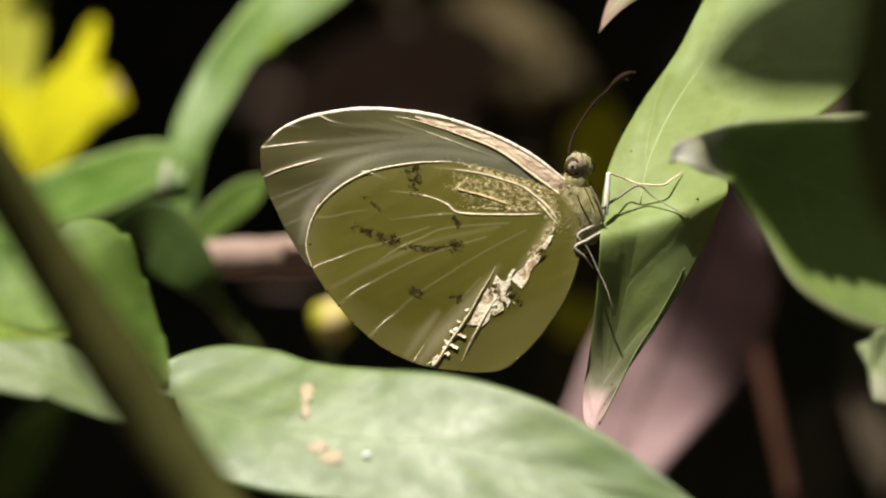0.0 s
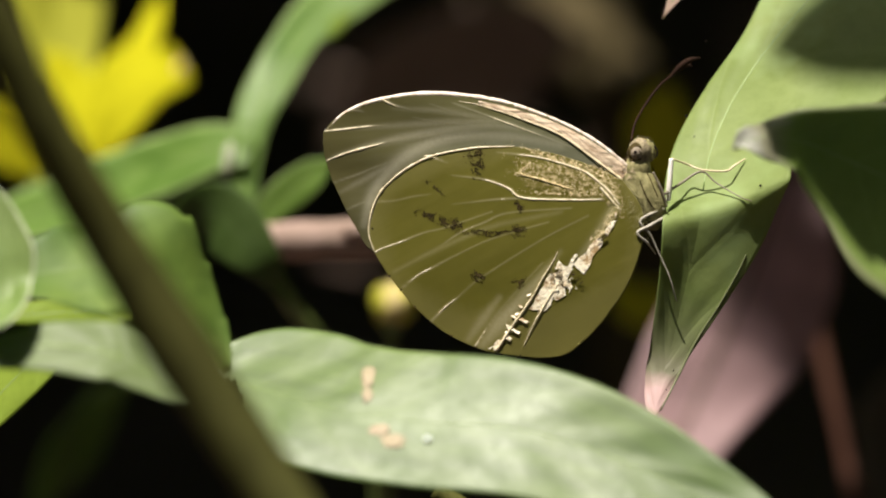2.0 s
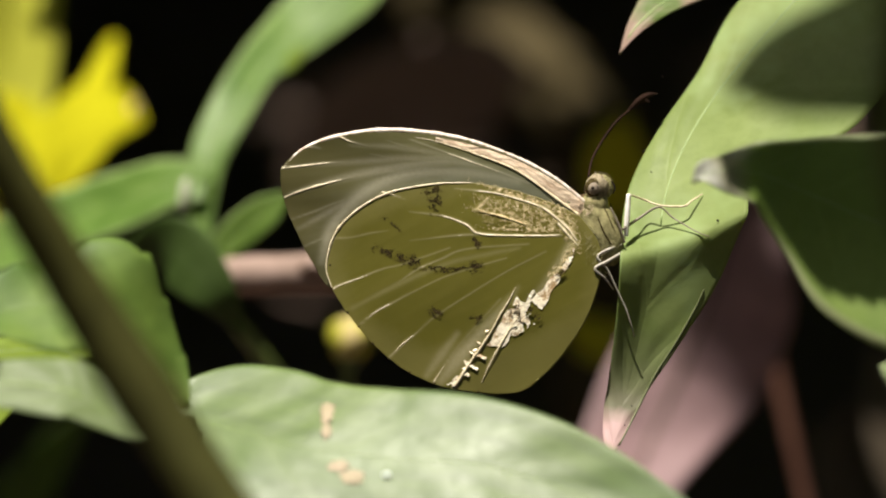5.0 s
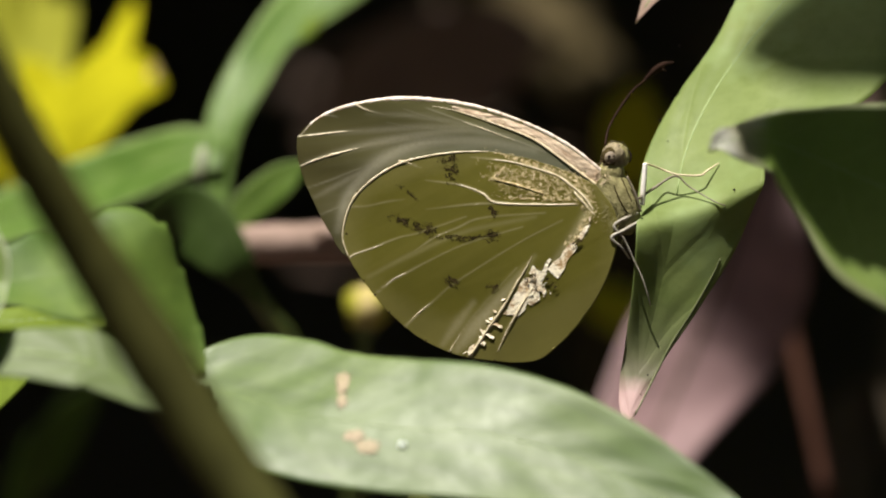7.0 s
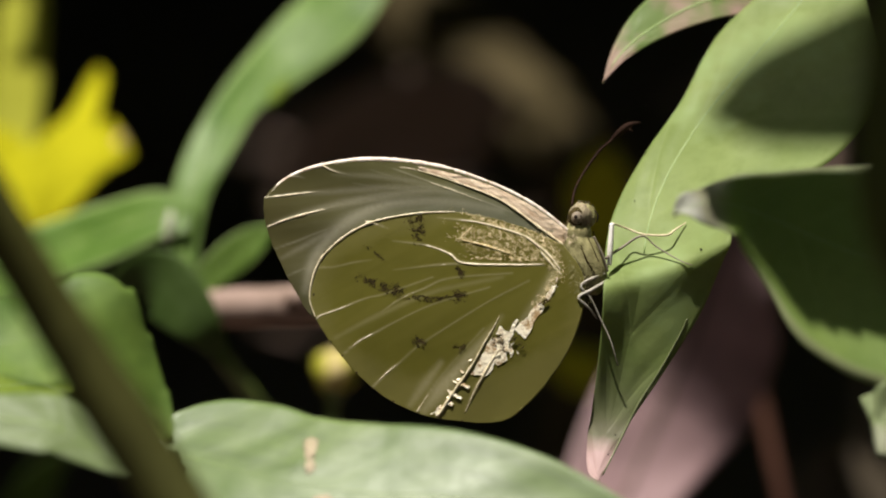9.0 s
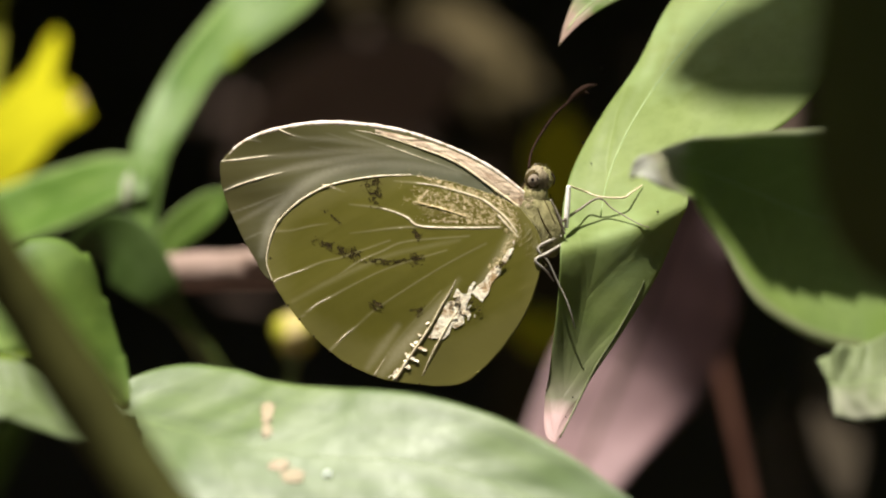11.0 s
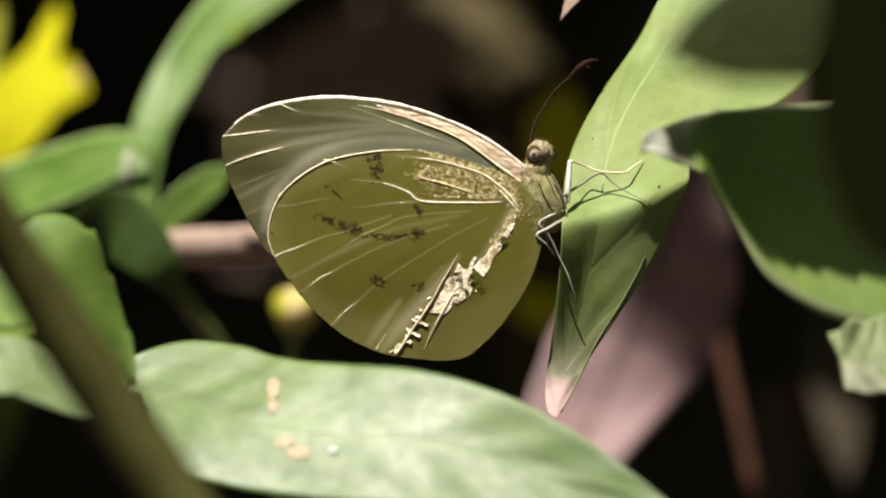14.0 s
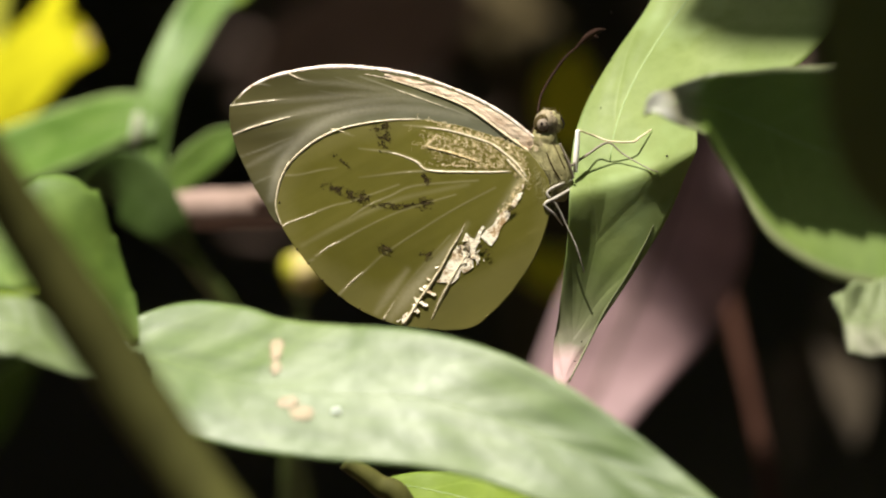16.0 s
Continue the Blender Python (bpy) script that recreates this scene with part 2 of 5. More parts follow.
HIND_WING = wing_material("hind_wing", (0.16, 0.148, 0.02), (0.31, 0.28, 0.024), 0.4, (0.25, 0.225, 0.05), -28, (0.3, 0.27, 0.1), 0.8, 1.0, 0.35)
FORE_WING = wing_material("fore_wing", (0.17, 0.166, 0.068), (0.29, 0.265, 0.11), 0.4, (0.36, 0.35, 0.22), -8, (0.34, 0.35, 0.25), 1.32, 1.02, 0.6, (0.1, 0.09, 0.03), (0.8, 0.75, 0.58))
VEIN = plain_material("wing_vein", (0.58, 0.48, 0.27), (0.86, 0.77, 0.57), 2500.0, 0.35, 0.3, 0.6)
COSTA = plain_material("wing_margin", (0.5, 0.36, 0.26), (0.94, 0.88, 0.79), 1500.0, 0.45, 0.5)
SATIN = plain_material("wing_satin", (0.36, 0.23, 0.14), (0.9, 0.74, 0.55), 3600.0, 0.45, 0.5, 0.4, stretch=(0.16, 1, 1.1), depth=0.00006, turn=34, split=(0.32, 0.64))
GOLD_SCALE = plain_material("golden_scales", (0.4, 0.29, 0.09), (0.88, 0.75, 0.44), 2600.0, 0.4, 0.4, 0.5)
# glints of the crinkled membrane are put into this near-white colour
GLINT_FILM = plain_material("shiny_fold", (0.4, 0.26, 0.12), (0.96, 0.88, 0.68), 1000.0, 0.35, 0.6, 0.6, depth=0.00008, split=(0.41, 0.52))
DARK_SCALE = plain_material("dark_scales", (0.02, 0.014, 0.004), (0.075, 0.055, 0.018), 3000.0, 0.8, 0.3, 0.1)
BODY = plain_material("body_fuzz", (0.11, 0.098, 0.03), (0.38, 0.345, 0.16), 1300.0, 0.75, 0.6)
HEAD = plain_material("head_fuzz", (0.045, 0.032, 0.018), (0.36, 0.3, 0.18), 1300.0, 0.75, 0.6)
EYE_TONE = plain_material("insect_eye", (0.12, 0.095, 0.07), (0.27, 0.22, 0.16), 1900.0, 0.6, 0.2, 0.25)
ANTENNA = plain_material("antenna", (0.012, 0.007, 0.005), (0.03, 0.015, 0.01), 2000.0, 0.8, 0.3, 0.05)
BLACK_SCALE = plain_material("black_scales", (0.008, 0.005, 0.004), (0.022, 0.013, 0.01), 2000.0, 0.7, 0.3, 0.1)
LEG = plain_material("leg", (0.12, 0.1, 0.07), (0.24, 0.2, 0.14), 1800.0, 0.45)
GREY_LEG = plain_material("grey_leg", (0.25, 0.22, 0.17), (0.45, 0.42, 0.35), 1800.0, 0.4)
# golden and near-white legs: the sun on them is put into the colour
SUNLIT_GOLD_LEG = plain_material("sunlit_golden_leg", (0.5, 0.4, 0.24), (0.72, 0.62, 0.42), 1800.0, 0.4)
SUNLIT_PALE_LEG = plain_material("sunlit_pale_leg", (0.78, 0.74, 0.66), (0.9, 0.88, 0.84), 1800.0, 0.35)
DEW = plain_material("dew", (0.6, 0.68, 0.6), (0.7, 0.75, 0.7), 900.0, 0.05, 0.0, 1.0)
PALE_SPOT = plain_material("leaf_scar", (0.24, 0.205, 0.12), (0.34, 0.27, 0.19), 500.0, 0.7)


# ---- building tools ----
ORIGIN = {}


def at(x, z, d=0.0):
    """The place that lies at (x, z) beyond or before the butterfly's plane by d, along the line of sight, in VIEW millimetres."""
    k = (FAR + d) / FAR
    return Vector((x * k, d, z * k))


def thing(name, place, label, category, group="", kind=""):
    ob = new(name)
    ob.empty_display_size = 0.005
    ob.matrix_world = VIEW @ Matrix.Translation(place / 1000)
    ORIGIN[ob] = place.copy()
    return tagged(ob, label, category, group, kind)


def part(name, bm, material, parent, label="", smooth=True):
    """Links a bmesh in VIEW millimetres as one mesh under a thing or a part."""
    o = ORIGIN[parent]
    for v in bm.verts:
        v.co = (v.co - o) / 1000
    mesh = bpy.data.meshes.new(name)
    bm.to_mesh(mesh)
    bm.free()
    for p in mesh.polygons:
        p.use_smooth = smooth
    mesh.materials.append(material)
    ob = new(name, mesh)
    ob.parent = parent
    ORIGIN[ob] = o
    return tagged(ob, label)


def spline(rows, count):
    """Rows of numbers, smoothly resampled (Catmull-Rom)."""
    a = np.array(rows, float)
    a = np.vstack([2 * a[0] - a[1], a, 2 * a[-1] - a[-2]])
    out = []
    for s in np.linspace(0, len(rows) - 1, count):
        i = min(int(s), len(rows) - 2)
        t, (p, q, r, w) = s - i, a[i : i + 4]
        out.append(0.5 * (2 * q + (r - p) * t + (2 * p - 5 * q + 4 * r - w) * t**2 + (3 * q - p - 3 * r + w) * t**3))
    return [[float(v) for v in row] for row in out]


def grid_faces(bm, rows, closed=False):
    """Quads between rows of verts."""
    made = []
    for a, b in zip(rows, rows[1:]):
        n = len(a)
        for j in range(n if closed else n - 1):
            k = (j + 1) % n
            made.append(bm.faces.new((a[j], a[k], b[k], b[j])))
    return made


def tube(rows, count=24, sides=8, bm=None, knots=0.0, flat=1.0, grain=0.35):
    """A round stalk along rows of (x, z, d, radius), closed at both ends."""
    bm = bm or bmesh.new()
    pts = spline([(*at(x, z, d), r * (FAR + d) / FAR) for x, z, d, r in rows], count)
    rings, up = [], Vector((0.3, -1, 0.2))
    for i, (x, y, z, r) in enumerate(pts):
        c = Vector((x, y, z))
        t = (Vector(pts[min(i + 1, count - 1)][:3]) - Vector(pts[max(i - 1, 0)][:3])).normalized()
        s = t.cross(up).normalized()
        w = s.cross(t)
        r = max(r, 0.003) * (1 + knots * noise.noise(c * grain))
        rings.append([bm.verts.new(c + r * (math.cos(a) * s + flat * math.sin(a) * w)) for a in (2 * math.pi * k / sides for k in range(sides))])
    grid_faces(bm, rings, True)
    bm.faces.new(rings[0][::-1]), bm.faces.new(rings[-1])
    bmesh.ops.recalc_face_normals(bm, faces=bm.faces)
    return bm


def tube_at(rows, count=24, sides=8):
    """A stalk along rows of (x, z, d, radius) that are true places, not lines of sight."""
    return tube([(x * FAR / (FAR + d), z * FAR / (FAR + d), d, r * FAR / (FAR + d)) for x, z, d, r in rows], count, sides)


def ball(centre, size, turn=None, rough=0.0, seg=20, bm=None):
    """An uneven ovoid with half-axes size."""
    bm = bm or bmesh.new()
    made = bmesh.ops.create_uvsphere(bm, u_segments=seg, v_segments=seg // 2 + 2, radius=1.0)["verts"]
    m = turn or Matrix.Identity(3)
    for v in made:
        k = 1 + rough * noise.noise(v.co * 2.3 + Vector(centre))
        v.co = Vector(centre) + m @ Vector((v.co.x * size[0] * k, v.co.y * size[1] * k, v.co.z * size[2] * k))
    return bm


def blade(rows, fold=0.0, cup=0.0, wave=0.0, waves=3.0, teeth=0.0, tooth_count=0, thick=0.22, nu=56, nv=16, seed=0.0, ridges=0.0, ridge_count=0):
    """A leaf blade with thickness. Rows along its spine: x, z, d, width to the left, width to the right, bank (degrees; the right edge comes nearer).
    fold lifts both halves towards the viewer in a V, cup in a bow; ridges are swellings between the side veins. Returns the mesh and its spine."""
    k = [(FAR + r[2]) / FAR for r in rows]
    pts = spline([(*at(r[0], r[1], r[2]), r[3] * q, r[4] * q, r[5]) for r, q in zip(rows, k)], nu)
    bm = bmesh.new()
    layer = bm.loops.layers.uv.new("UVMap")
    front, rear, uvs, spine = [], [], {}, []
    for i, (x, y, z, left, right, bank) in enumerate(pts):
        c = Vector((x, y, z))
        t = (Vector(pts[min(i + 1, nu - 1)][:3]) - Vector(pts[max(i - 1, 0)][:3])).normalized()
        s0 = Vector((0, 1, 0)).cross(t).normalized()
        n0 = s0.cross(t)
        b = radians(bank)
        s, n = s0 * math.cos(b) + n0 * math.sin(b), n0 * math.cos(b) - s0 * math.sin(b)
        u = i / (nu - 1)
        row_f, row_r = [], []
        for j in range(nv + 1):
            v = 2 * j / nv - 1
            w = max(right if v > 0 else left, 0.02) / max(math.cos(b), 0.25)
            if tooth_count and v < 0:
                w *= 1 - teeth * ((u * tooth_count) % 1.0) ** 1.6 * abs(v) ** 3
            w *= 1 + 0.03 * noise.noise(Vector((u * 9, seed, 0 if v > 0 else 5))) * abs(v)
            lift = fold * abs(v) * w + cup * v * v * w + wave * abs(v) ** 1.5 * math.sin(2 * math.pi * waves * u + seed + (1.3 if v > 0 else 0))
            lift += 0.12 * noise.noise(Vector((u * 6, v * 2, seed))) * abs(v)
            if ridge_count:
                lift += ridges * math.sin(2 * math.pi * ridge_count * (u - 0.1 * abs(v)) + 2.5 * noise.noise(Vector((u * 5, v, seed + 3)))) * min(1, 4 * abs(v)) * (0.6 + noise.noise(Vector((u * 4, v * 2, seed + 8))))
            p = c + s * v * w + n * lift
            edge = thick * (1 - 0.75 * abs(v) ** 4)
            f, r = bm.verts.new(p + n * edge / 2), bm.verts.new(p - n * edge / 2)
            uvs[f] = uvs[r] = (u, (v + 1) / 2)
            row_f.append(f), row_r.append(r)
        front.append(row_f), rear.append(row_r), spine.append((c + n * (thick * 0.55), n))
    grid_faces(bm, front), grid_faces(bm, [r[::-1] for r in rear])
    for side in (0, -1):
        grid_faces(bm, [[r[side] for r in front], [r[side] for r in rear]])
    grid_faces(bm, [front[0], rear[0]]), grid_faces(bm, [front[-1], rear[-1]])
    for f in bm.faces:
        for loop in f.loops:
            loop[layer].uv = uvs[loop.vert]
    bmesh.ops.recalc_face_normals(bm, faces=bm.faces)
    return bm, spine


def spine_tube(spine, r0, r1, first=0.0, last=0.97):
    """The midrib that stands proud of a blade."""
    bm, rings = bmesh.new(), []
    n = len(spine)
    for i in range(int(first * n), int(last * n), 2):
        c, nrm = spine[i]
        t = (spine[min(i + 1, n - 1)][0] - spine[max(i - 1, 0)][0]).normalized()
        s = t.cross(nrm).normalized()
        r = r0 + (r1 - r0) * i / n
        rings.append([bm.verts.new(c + r * (math.cos(a) * s + 0.7 * math.sin(a) * nrm)) for a in (2 * math.pi * k / 6 for k in range(6))])
    grid_faces(bm, rings, True)
    bm.faces.new(rings[0][::-1]), bm.faces.new(rings[-1])
    bmesh.ops.recalc_face_normals(bm, faces=bm.faces)
    return bm


def patch(ob, u, v, a, b, rise=0.05):
    """A thin uneven raised patch on a blade, at u along it and v across."""
    mesh, o = ob.data, ORIGIN[ob]
    layer = mesh.uv_layers[0].data
    near = min(range(len(layer)), key=lambda i: (layer[i].uv[0] - u) ** 2 + 0.1 * (layer[i].uv[1] - (v + 1) / 2) ** 2)
    co = mesh.vertices[mesh.loops[near].vertex_index].co * 1000 + o
    nrm = mesh.vertices[mesh.loops[near].vertex_index].normal.copy()
    if nrm.y > 0:
        nrm = -nrm
        co = co + nrm * 0.25
    s = Vector((1, 0, 0)).cross(nrm).normalized()
    m = Matrix((s.cross(nrm), s, nrm)).transposed()
    return ball(co + nrm * 0.01, (a, b, rise), m, 0.6, 24)


def leaf(name, rows, material, label, rib=0.0, rib_material=None, stalk=None, category="leaf", group="", **shape):
    """A leaf that stands on its own: blade, midrib and stalk."""
    ob = thing(name, at(*rows[0][:3]), label, category, group)
    bm, spine = blade(rows, **shape)
    b = part("blade", bm, material, ob)
    if rib:
        part("midrib", spine_tube(spine, rib * 0.45, rib), rib_material or RIB_GREEN, b, "pale raised midrib")
    if stalk:
        part("stalk", tube(stalk, 16), rib_material or STEM_GREEN, ob)
    return ob


# ---- ground ----
def build_ground():
    """Dark earth, one uneven sheet to the horizon."""
    bm = bmesh.new()
    rings = []
    for r in [0.0, 0.05, 0.1, 0.2, 0.3, 0.4, 0.5, 0.65, 0.8, 1.0, 1.3, 1.8, 2.5, 4, 8, 20, 60, 200, 800, 3000]:
        ring = []
        for k in range(64):
            a = 2 * math.pi * k / 64
            p = Vector((max(r, 0.005) * math.cos(a), 0.4 + max(r, 0.005) * math.sin(a), 0))
            p.z = 0.012 * noise.noise(p * 9) + 0.02 * noise.noise(p * 2.1) * min(1, r) if r < 10 else 0.0
            ring.append(bm.verts.new(p))
        rings.append(ring)
    grid_faces(bm, rings, True)
    bm.faces.new(rings[0][::-1])
    bmesh.ops.recalc_face_normals(bm, faces=bm.faces)
    mesh = bpy.data.meshes.new("ground")
    bm.to_mesh(mesh)
    bm.free()
    mesh.materials.append(SOIL)
    for p in mesh.polygons:
        p.use_smooth = True
    tagged(new("ground", mesh), "dark bare earth in the shade of the bushes", "ground", kind="structure")


build_ground()


# ---- the perch: a lobed leaf hanging beside the butterfly ----
def perch_depth(x, z):
    """How far the hanging leaf lies behind the butterfly's plane: it bends along a slanting crease below the feet, its tip turns up again."""
    s = z - (0.65 + 0.2 * (x - 11.3) + 0.016 * min(9.5, max(0.0, x - 11.3)) ** 2)
    for (s0, d0), (s1, d1) in zip(PERCH_BEND, PERCH_BEND[1:]):
        if s <= s1 or s1 == PERCH_BEND[-1][0]:
            f = (s - s0) / (s1 - s0)
            return d0 + (d1 - d0) * f
    return 0.0


# height over the crease, and depth
PERCH_BEND = [(a, b) for a, b in spline([(-15.0, -2.0), (-12.6, -0.5), (-10.6, 0.6), (-8.6, 1.0), (-4.5, 0.65), (-1.2, 0.12), (-0.25, 0.0), (0.45, 0.2), (2.0, 1.9), (4.2, 3.5), (8.0, 6.4), (12.0, 9.3), (17.0, 13.1), (22.0, 17.2)], 90)]


def bend_perch(bm):
    for v in bm.verts:
        v.co = at(v.co.x, v.co.z, perch_depth(v.co.x, v.co.z) + v.co.y)
    return bm


PERCH_SHEET = []


def perch_front(x, z):
    """The depth of the perch's own front face on the line of sight through (x, z)."""
    near = sorted(((p[0] - x) ** 2 + (p[1] - z) ** 2, p[2]) for p in PERCH_SHEET if abs(p[0] - x) < 0.6 and abs(p[1] - z) < 0.6)[:6]
    return min(d for _, d in near) if near else perch_depth(x, z)


def build_perch():
    rows = [
        (11.0, -13.1, 0, 0, 0, 8), (10.98, -12.3, 0, 0.8, 0.5, 8), (11.39, -10.25, 0, 1.25, 1.06, 0), (11.96, -8.33, 0, 1.45, 1.47, -8), (12.94, -4.04, 0, 2.04, 3.1, -11),
        (13.96, 0.65, 0, 2.69, 4.82, -8), (14.61, 5.27, 0, 2.69, 6.12, 5), (16.16, 9.23, 0, 2.25, 5.71, 9),
        (18.61, 13.1, 0, 2.04, 8.16, 9), (21.8, 16.98, 0, 2.94, 9.39, 9), (25.15, 20.86, 0, 2.45, 8.16, 9), (28, 24.53, 0, 0.82, 2.45, 9),
    ]
    ob = thing("perch_leaf", at(25.15, 20.86, 12.5), "light green hanging lobed leaf that carries the butterfly", "leaf")
    bm, spine = blade(rows, fold=0.06, wave=0.35, waves=2.3, nu=130, nv=36, thick=0.25, seed=1.7, ridges=0.05, ridge_count=10)
    bend_perch(bm)
    PERCH_SHEET.extend((v.co.x * FAR / (FAR + v.co.y), v.co.z * FAR / (FAR + v.co.y), v.co.y) for v in bm.verts)
    main = part("blade", bm, PERCH_GREEN, ob)
    rib = [(at(p.x, p.z, perch_depth(p.x, p.z) + p.y), n) for p, n in spine]
    part("midrib", spine_tube(rib, 0.02, 0.09, 0.5), RIB_GREEN, main, "pale raised midrib")
    margin = [(17.4, -1.4, 0.03), (16.8, -2.7, 0.07), (15.35, -5.27, 0.08), (13.92, -7.51, 0.09), (12.57, -10.16, 0.08), (11.3, -12.7, 0.05)]
    part("margin_rib", tube([(x, z, perch_front(x, z), r) for x, z, r in margin], 40, 6), MARGIN_OLIVE, main, "pale thickened leaf margin")
    rows = [
        (24.2, 8.6, 0, 0.15, 0.12, 0), (25.4, 9.6, 0, 1.0, 0.8, 4), (27.2, 11.0, 0, 1.15, 0.95, 6), (29.2, 12.8, 0, 1.0, 0.8, 8), (30.8, 14.6, 0, 0.3, 0.3, 8),
    ]
    bm, _ = blade(rows, cup=0.15, thick=0.2, nu=30, nv=8, seed=4.4)
    for v in bm.verts:
        v.co.y -= 1.6
    part("curled_margin", bend_perch(bm), CURL_GREEN, main, "turned-up sunlit leaf margin")
    # a few dark specks on the blade
    for x, z, r in ((13.0, 8.6, 0.1), (13.6, 7.1, 0.06), (18.4, 3.6, 0.09), (14.4, 14.0, 0.06), (12.2, -9.8, 0.06), (11.7, -11.2, 0.05)):
        part("speck", ball(at(x, z, perch_front(x, z)), (r, 0.03, r), None, 0.4, 10), BLACK_SCALE, main)
    rows = [
        (11.27, 15.6, 9.0, 0, 0, 25), (12.82, 17.92, 10.0, 0.82, 0.61, 25), (15.55, 19.96, 11.5, 1.96, 1.06, 25),
        (19.43, 21.76, 13.0, 2.69, 1.55, 25), (24.33, 22.49, 15.8, 2.37, 1.63, 15), (27.59, 23.31, 17.5, 0.82, 0.82, 0),
    ]
    bm, spine = blade(rows, fold=0.04, thick=0.2, seed=3.1)
    lobe = part("side_lobe", bm, PINK_GREEN, ob, "narrow pointed side lobe with a pink blush")
    part("midrib", spine_tube(spine, 0.05, 0.14, 0.1), RIB_GREEN, lobe)
    part("stalk", tube([(26.78, 22.9, 17, 0.5), (29.23, 26.17, 19, 0.55), (30.86, 31.47, 22, 0.6), (34.94, 54.74, 50, 0.8), (39.43, 83.31, 90, 1.0)], 30), STEM_GREEN, ob)
    return ob


PERCH = build_perch()


# ---- the butterfly ----
FORE_EDGE = [
    (8.82, 4.86), (6.37, 6.74), (3.51, 8.29), (-0.57, 9.63), (-5.27, 10.12), (-9.14, 9.63), (-11.59, 8.69), (-13.1, 7.31),
    (-12.98, 5.14), (-11.92, 2.49), (-10.78, 0.37), (-9.43, -1.43), (-5.88, -2.41), (0.65, -1.18), (7.18, 1.67),
]
HIND_EDGE = [
    (8.41, 3.92), (5.96, 5.02), (3.1, 5.88), (-0.16, 6.33), (-3.43, 6.08), (-6.29, 5.1), (-8.53, 3.43), (-9.63, 1.67), (-9.92, 0.04), (-9.43, -1.43),
    (-8.33, -3.1), (-6.49, -5.35), (-4.25, -7.18), (-1.8, -8.33), (0.65, -8.78), (3.31, -8.9), (4.94, -8.33), (7.18, -6.08), (8.9, -3.43), (9.84, -0.57), (9.8, 1.88),
]


FORE_VEINS = [
    [(4.74, 6.25, 0.03), (2.69, 7.06, 0.05), (0.24, 7.96, 0.06), (-1.8, 8.69, 0.045), (-3.84, 9.43, 0.03)],
    [(2.29, 8.29, 0.06), (0.24, 8.78, 0.06), (-1.39, 9.1, 0.03)],
    [(-13.1, 7.35, 0.06), (-11.59, 7.51, 0.08), (-9.96, 7.71, 0.06), (-8.33, 7.8, 0.02)],
    [(-12.94, 5.22, 0.06), (-11.59, 5.76, 0.10), (-9.55, 6.33, 0.09), (-7.92, 6.69, 0.03), (-5.06, 7.06, 0.015)],
    [(-9.06, 9.72, 0.07), (-8.12, 9.27, 0.06), (-6.69, 8.9, 0.02)],
    [(-11.39, 8.86, 0.05), (-10.86, 8.9, 0.05), (-10.29, 8.74, 0.02)],
    [(-12.41, 3.63, 0.02), (-10.78, 4.2, 0.04), (-9.14, 4.86, 0.03), (-7.1, 5.59, 0.015)],
    [(-11.51, 1.67, 0.02), (-10.57, 2.08, 0.03), (-9.63, 2.41, 0.02)],
    [(-6.69, 8.37, 0.015), (-5.06, 8.08, 0.03), (-2.61, 7.8, 0.015)],
    [(-5.47, 9.35, 0.015), (-3.84, 8.78, 0.03), (-1.8, 8.08, 0.015)],
]
HIND_RIM = [(0.65, 6.33, 0.05), (-1.8, 6.25, 0.08), (-4.25, 5.88, 0.10), (-5.88, 5.39, 0.12), (-7.51, 4.45, 0.12), (-8.94, 3.1, 0.12), (-9.63, 1.67, 0.11), (-9.88, 0.04, 0.07), (-9.47, -1.35, 0.05)]
HIND_VEINS = [
    [(8.2, 2.16, 0.08), (7.51, 3.1, 0.12), (6.57, 3.92, 0.10), (5.55, 4.61, 0.11), (3.51, 5.27, 0.08), (1.88, 5.63, 0.07), (-0.57, 5.88, 0.03)],
    [(6.98, 2.53, 0.07), (4.74, 2.49, 0.09), (1.27, 2.61, 0.10), (0.24, 3.27, 0.09), (-1.39, 3.88, 0.06), (-3.84, 4.2, 0.02)],
    [(1.27, 2.57, 0.05), (-0.57, 2.49, 0.05), (-2.61, 2.25, 0.025), (-3.84, 2.12, 0.015)],
    [(-5.88, 5.63, 0.09), (-5.27, 5.51, 0.08), (-4.25, 5.1, 0.02)],
    [(-9.35, 2.29, 0.05), (-8.12, 2.33, 0.03), (-6.69, 2.65, 0.035), (-5.47, 2.82, 0.015)],
    [(-9.39, -1.39, 0.10), (-8.9, -1.1, 0.06), (-7.51, -0.61, 0.06), (-5.88, 0.04, 0.04), (-4.25, 0.45, 0.034), (-0.98, 1.59, 0.03)],
    [(-5.06, -1.18, 0.015), (-3.22, 0.08, 0.05), (-1.59, 0.78, 0.045), (0.24, 1.51, 0.034), (4.74, 1.88, 0.03)],
    [(-7.51, -4.04, 0.03), (-6.29, -3.02, 0.06), (-5.06, -2.37, 0.05), (-3.84, -1.71, 0.034), (-0.98, -0.37, 0.03), (3.1, 0.86, 0.03)],
    [(-5.39, -6.37, 0.04), (-4.25, -5.27, 0.07), (-3.22, -4.45, 0.04), (-1.8, -3.22, 0.034), (2.69, -0.37, 0.03), (5.96, 1.35, 0.03)],
    [(-2.12, -8.12, 0.08), (-1.39, -6.98, 0.05), (-0.16, -5.27, 0.034), (2.69, -2.08, 0.03)],
    [(6.86, 3.39, 0.10), (7.59, 2.57, 0.11), (8.33, 1.76, 0.05)],
]
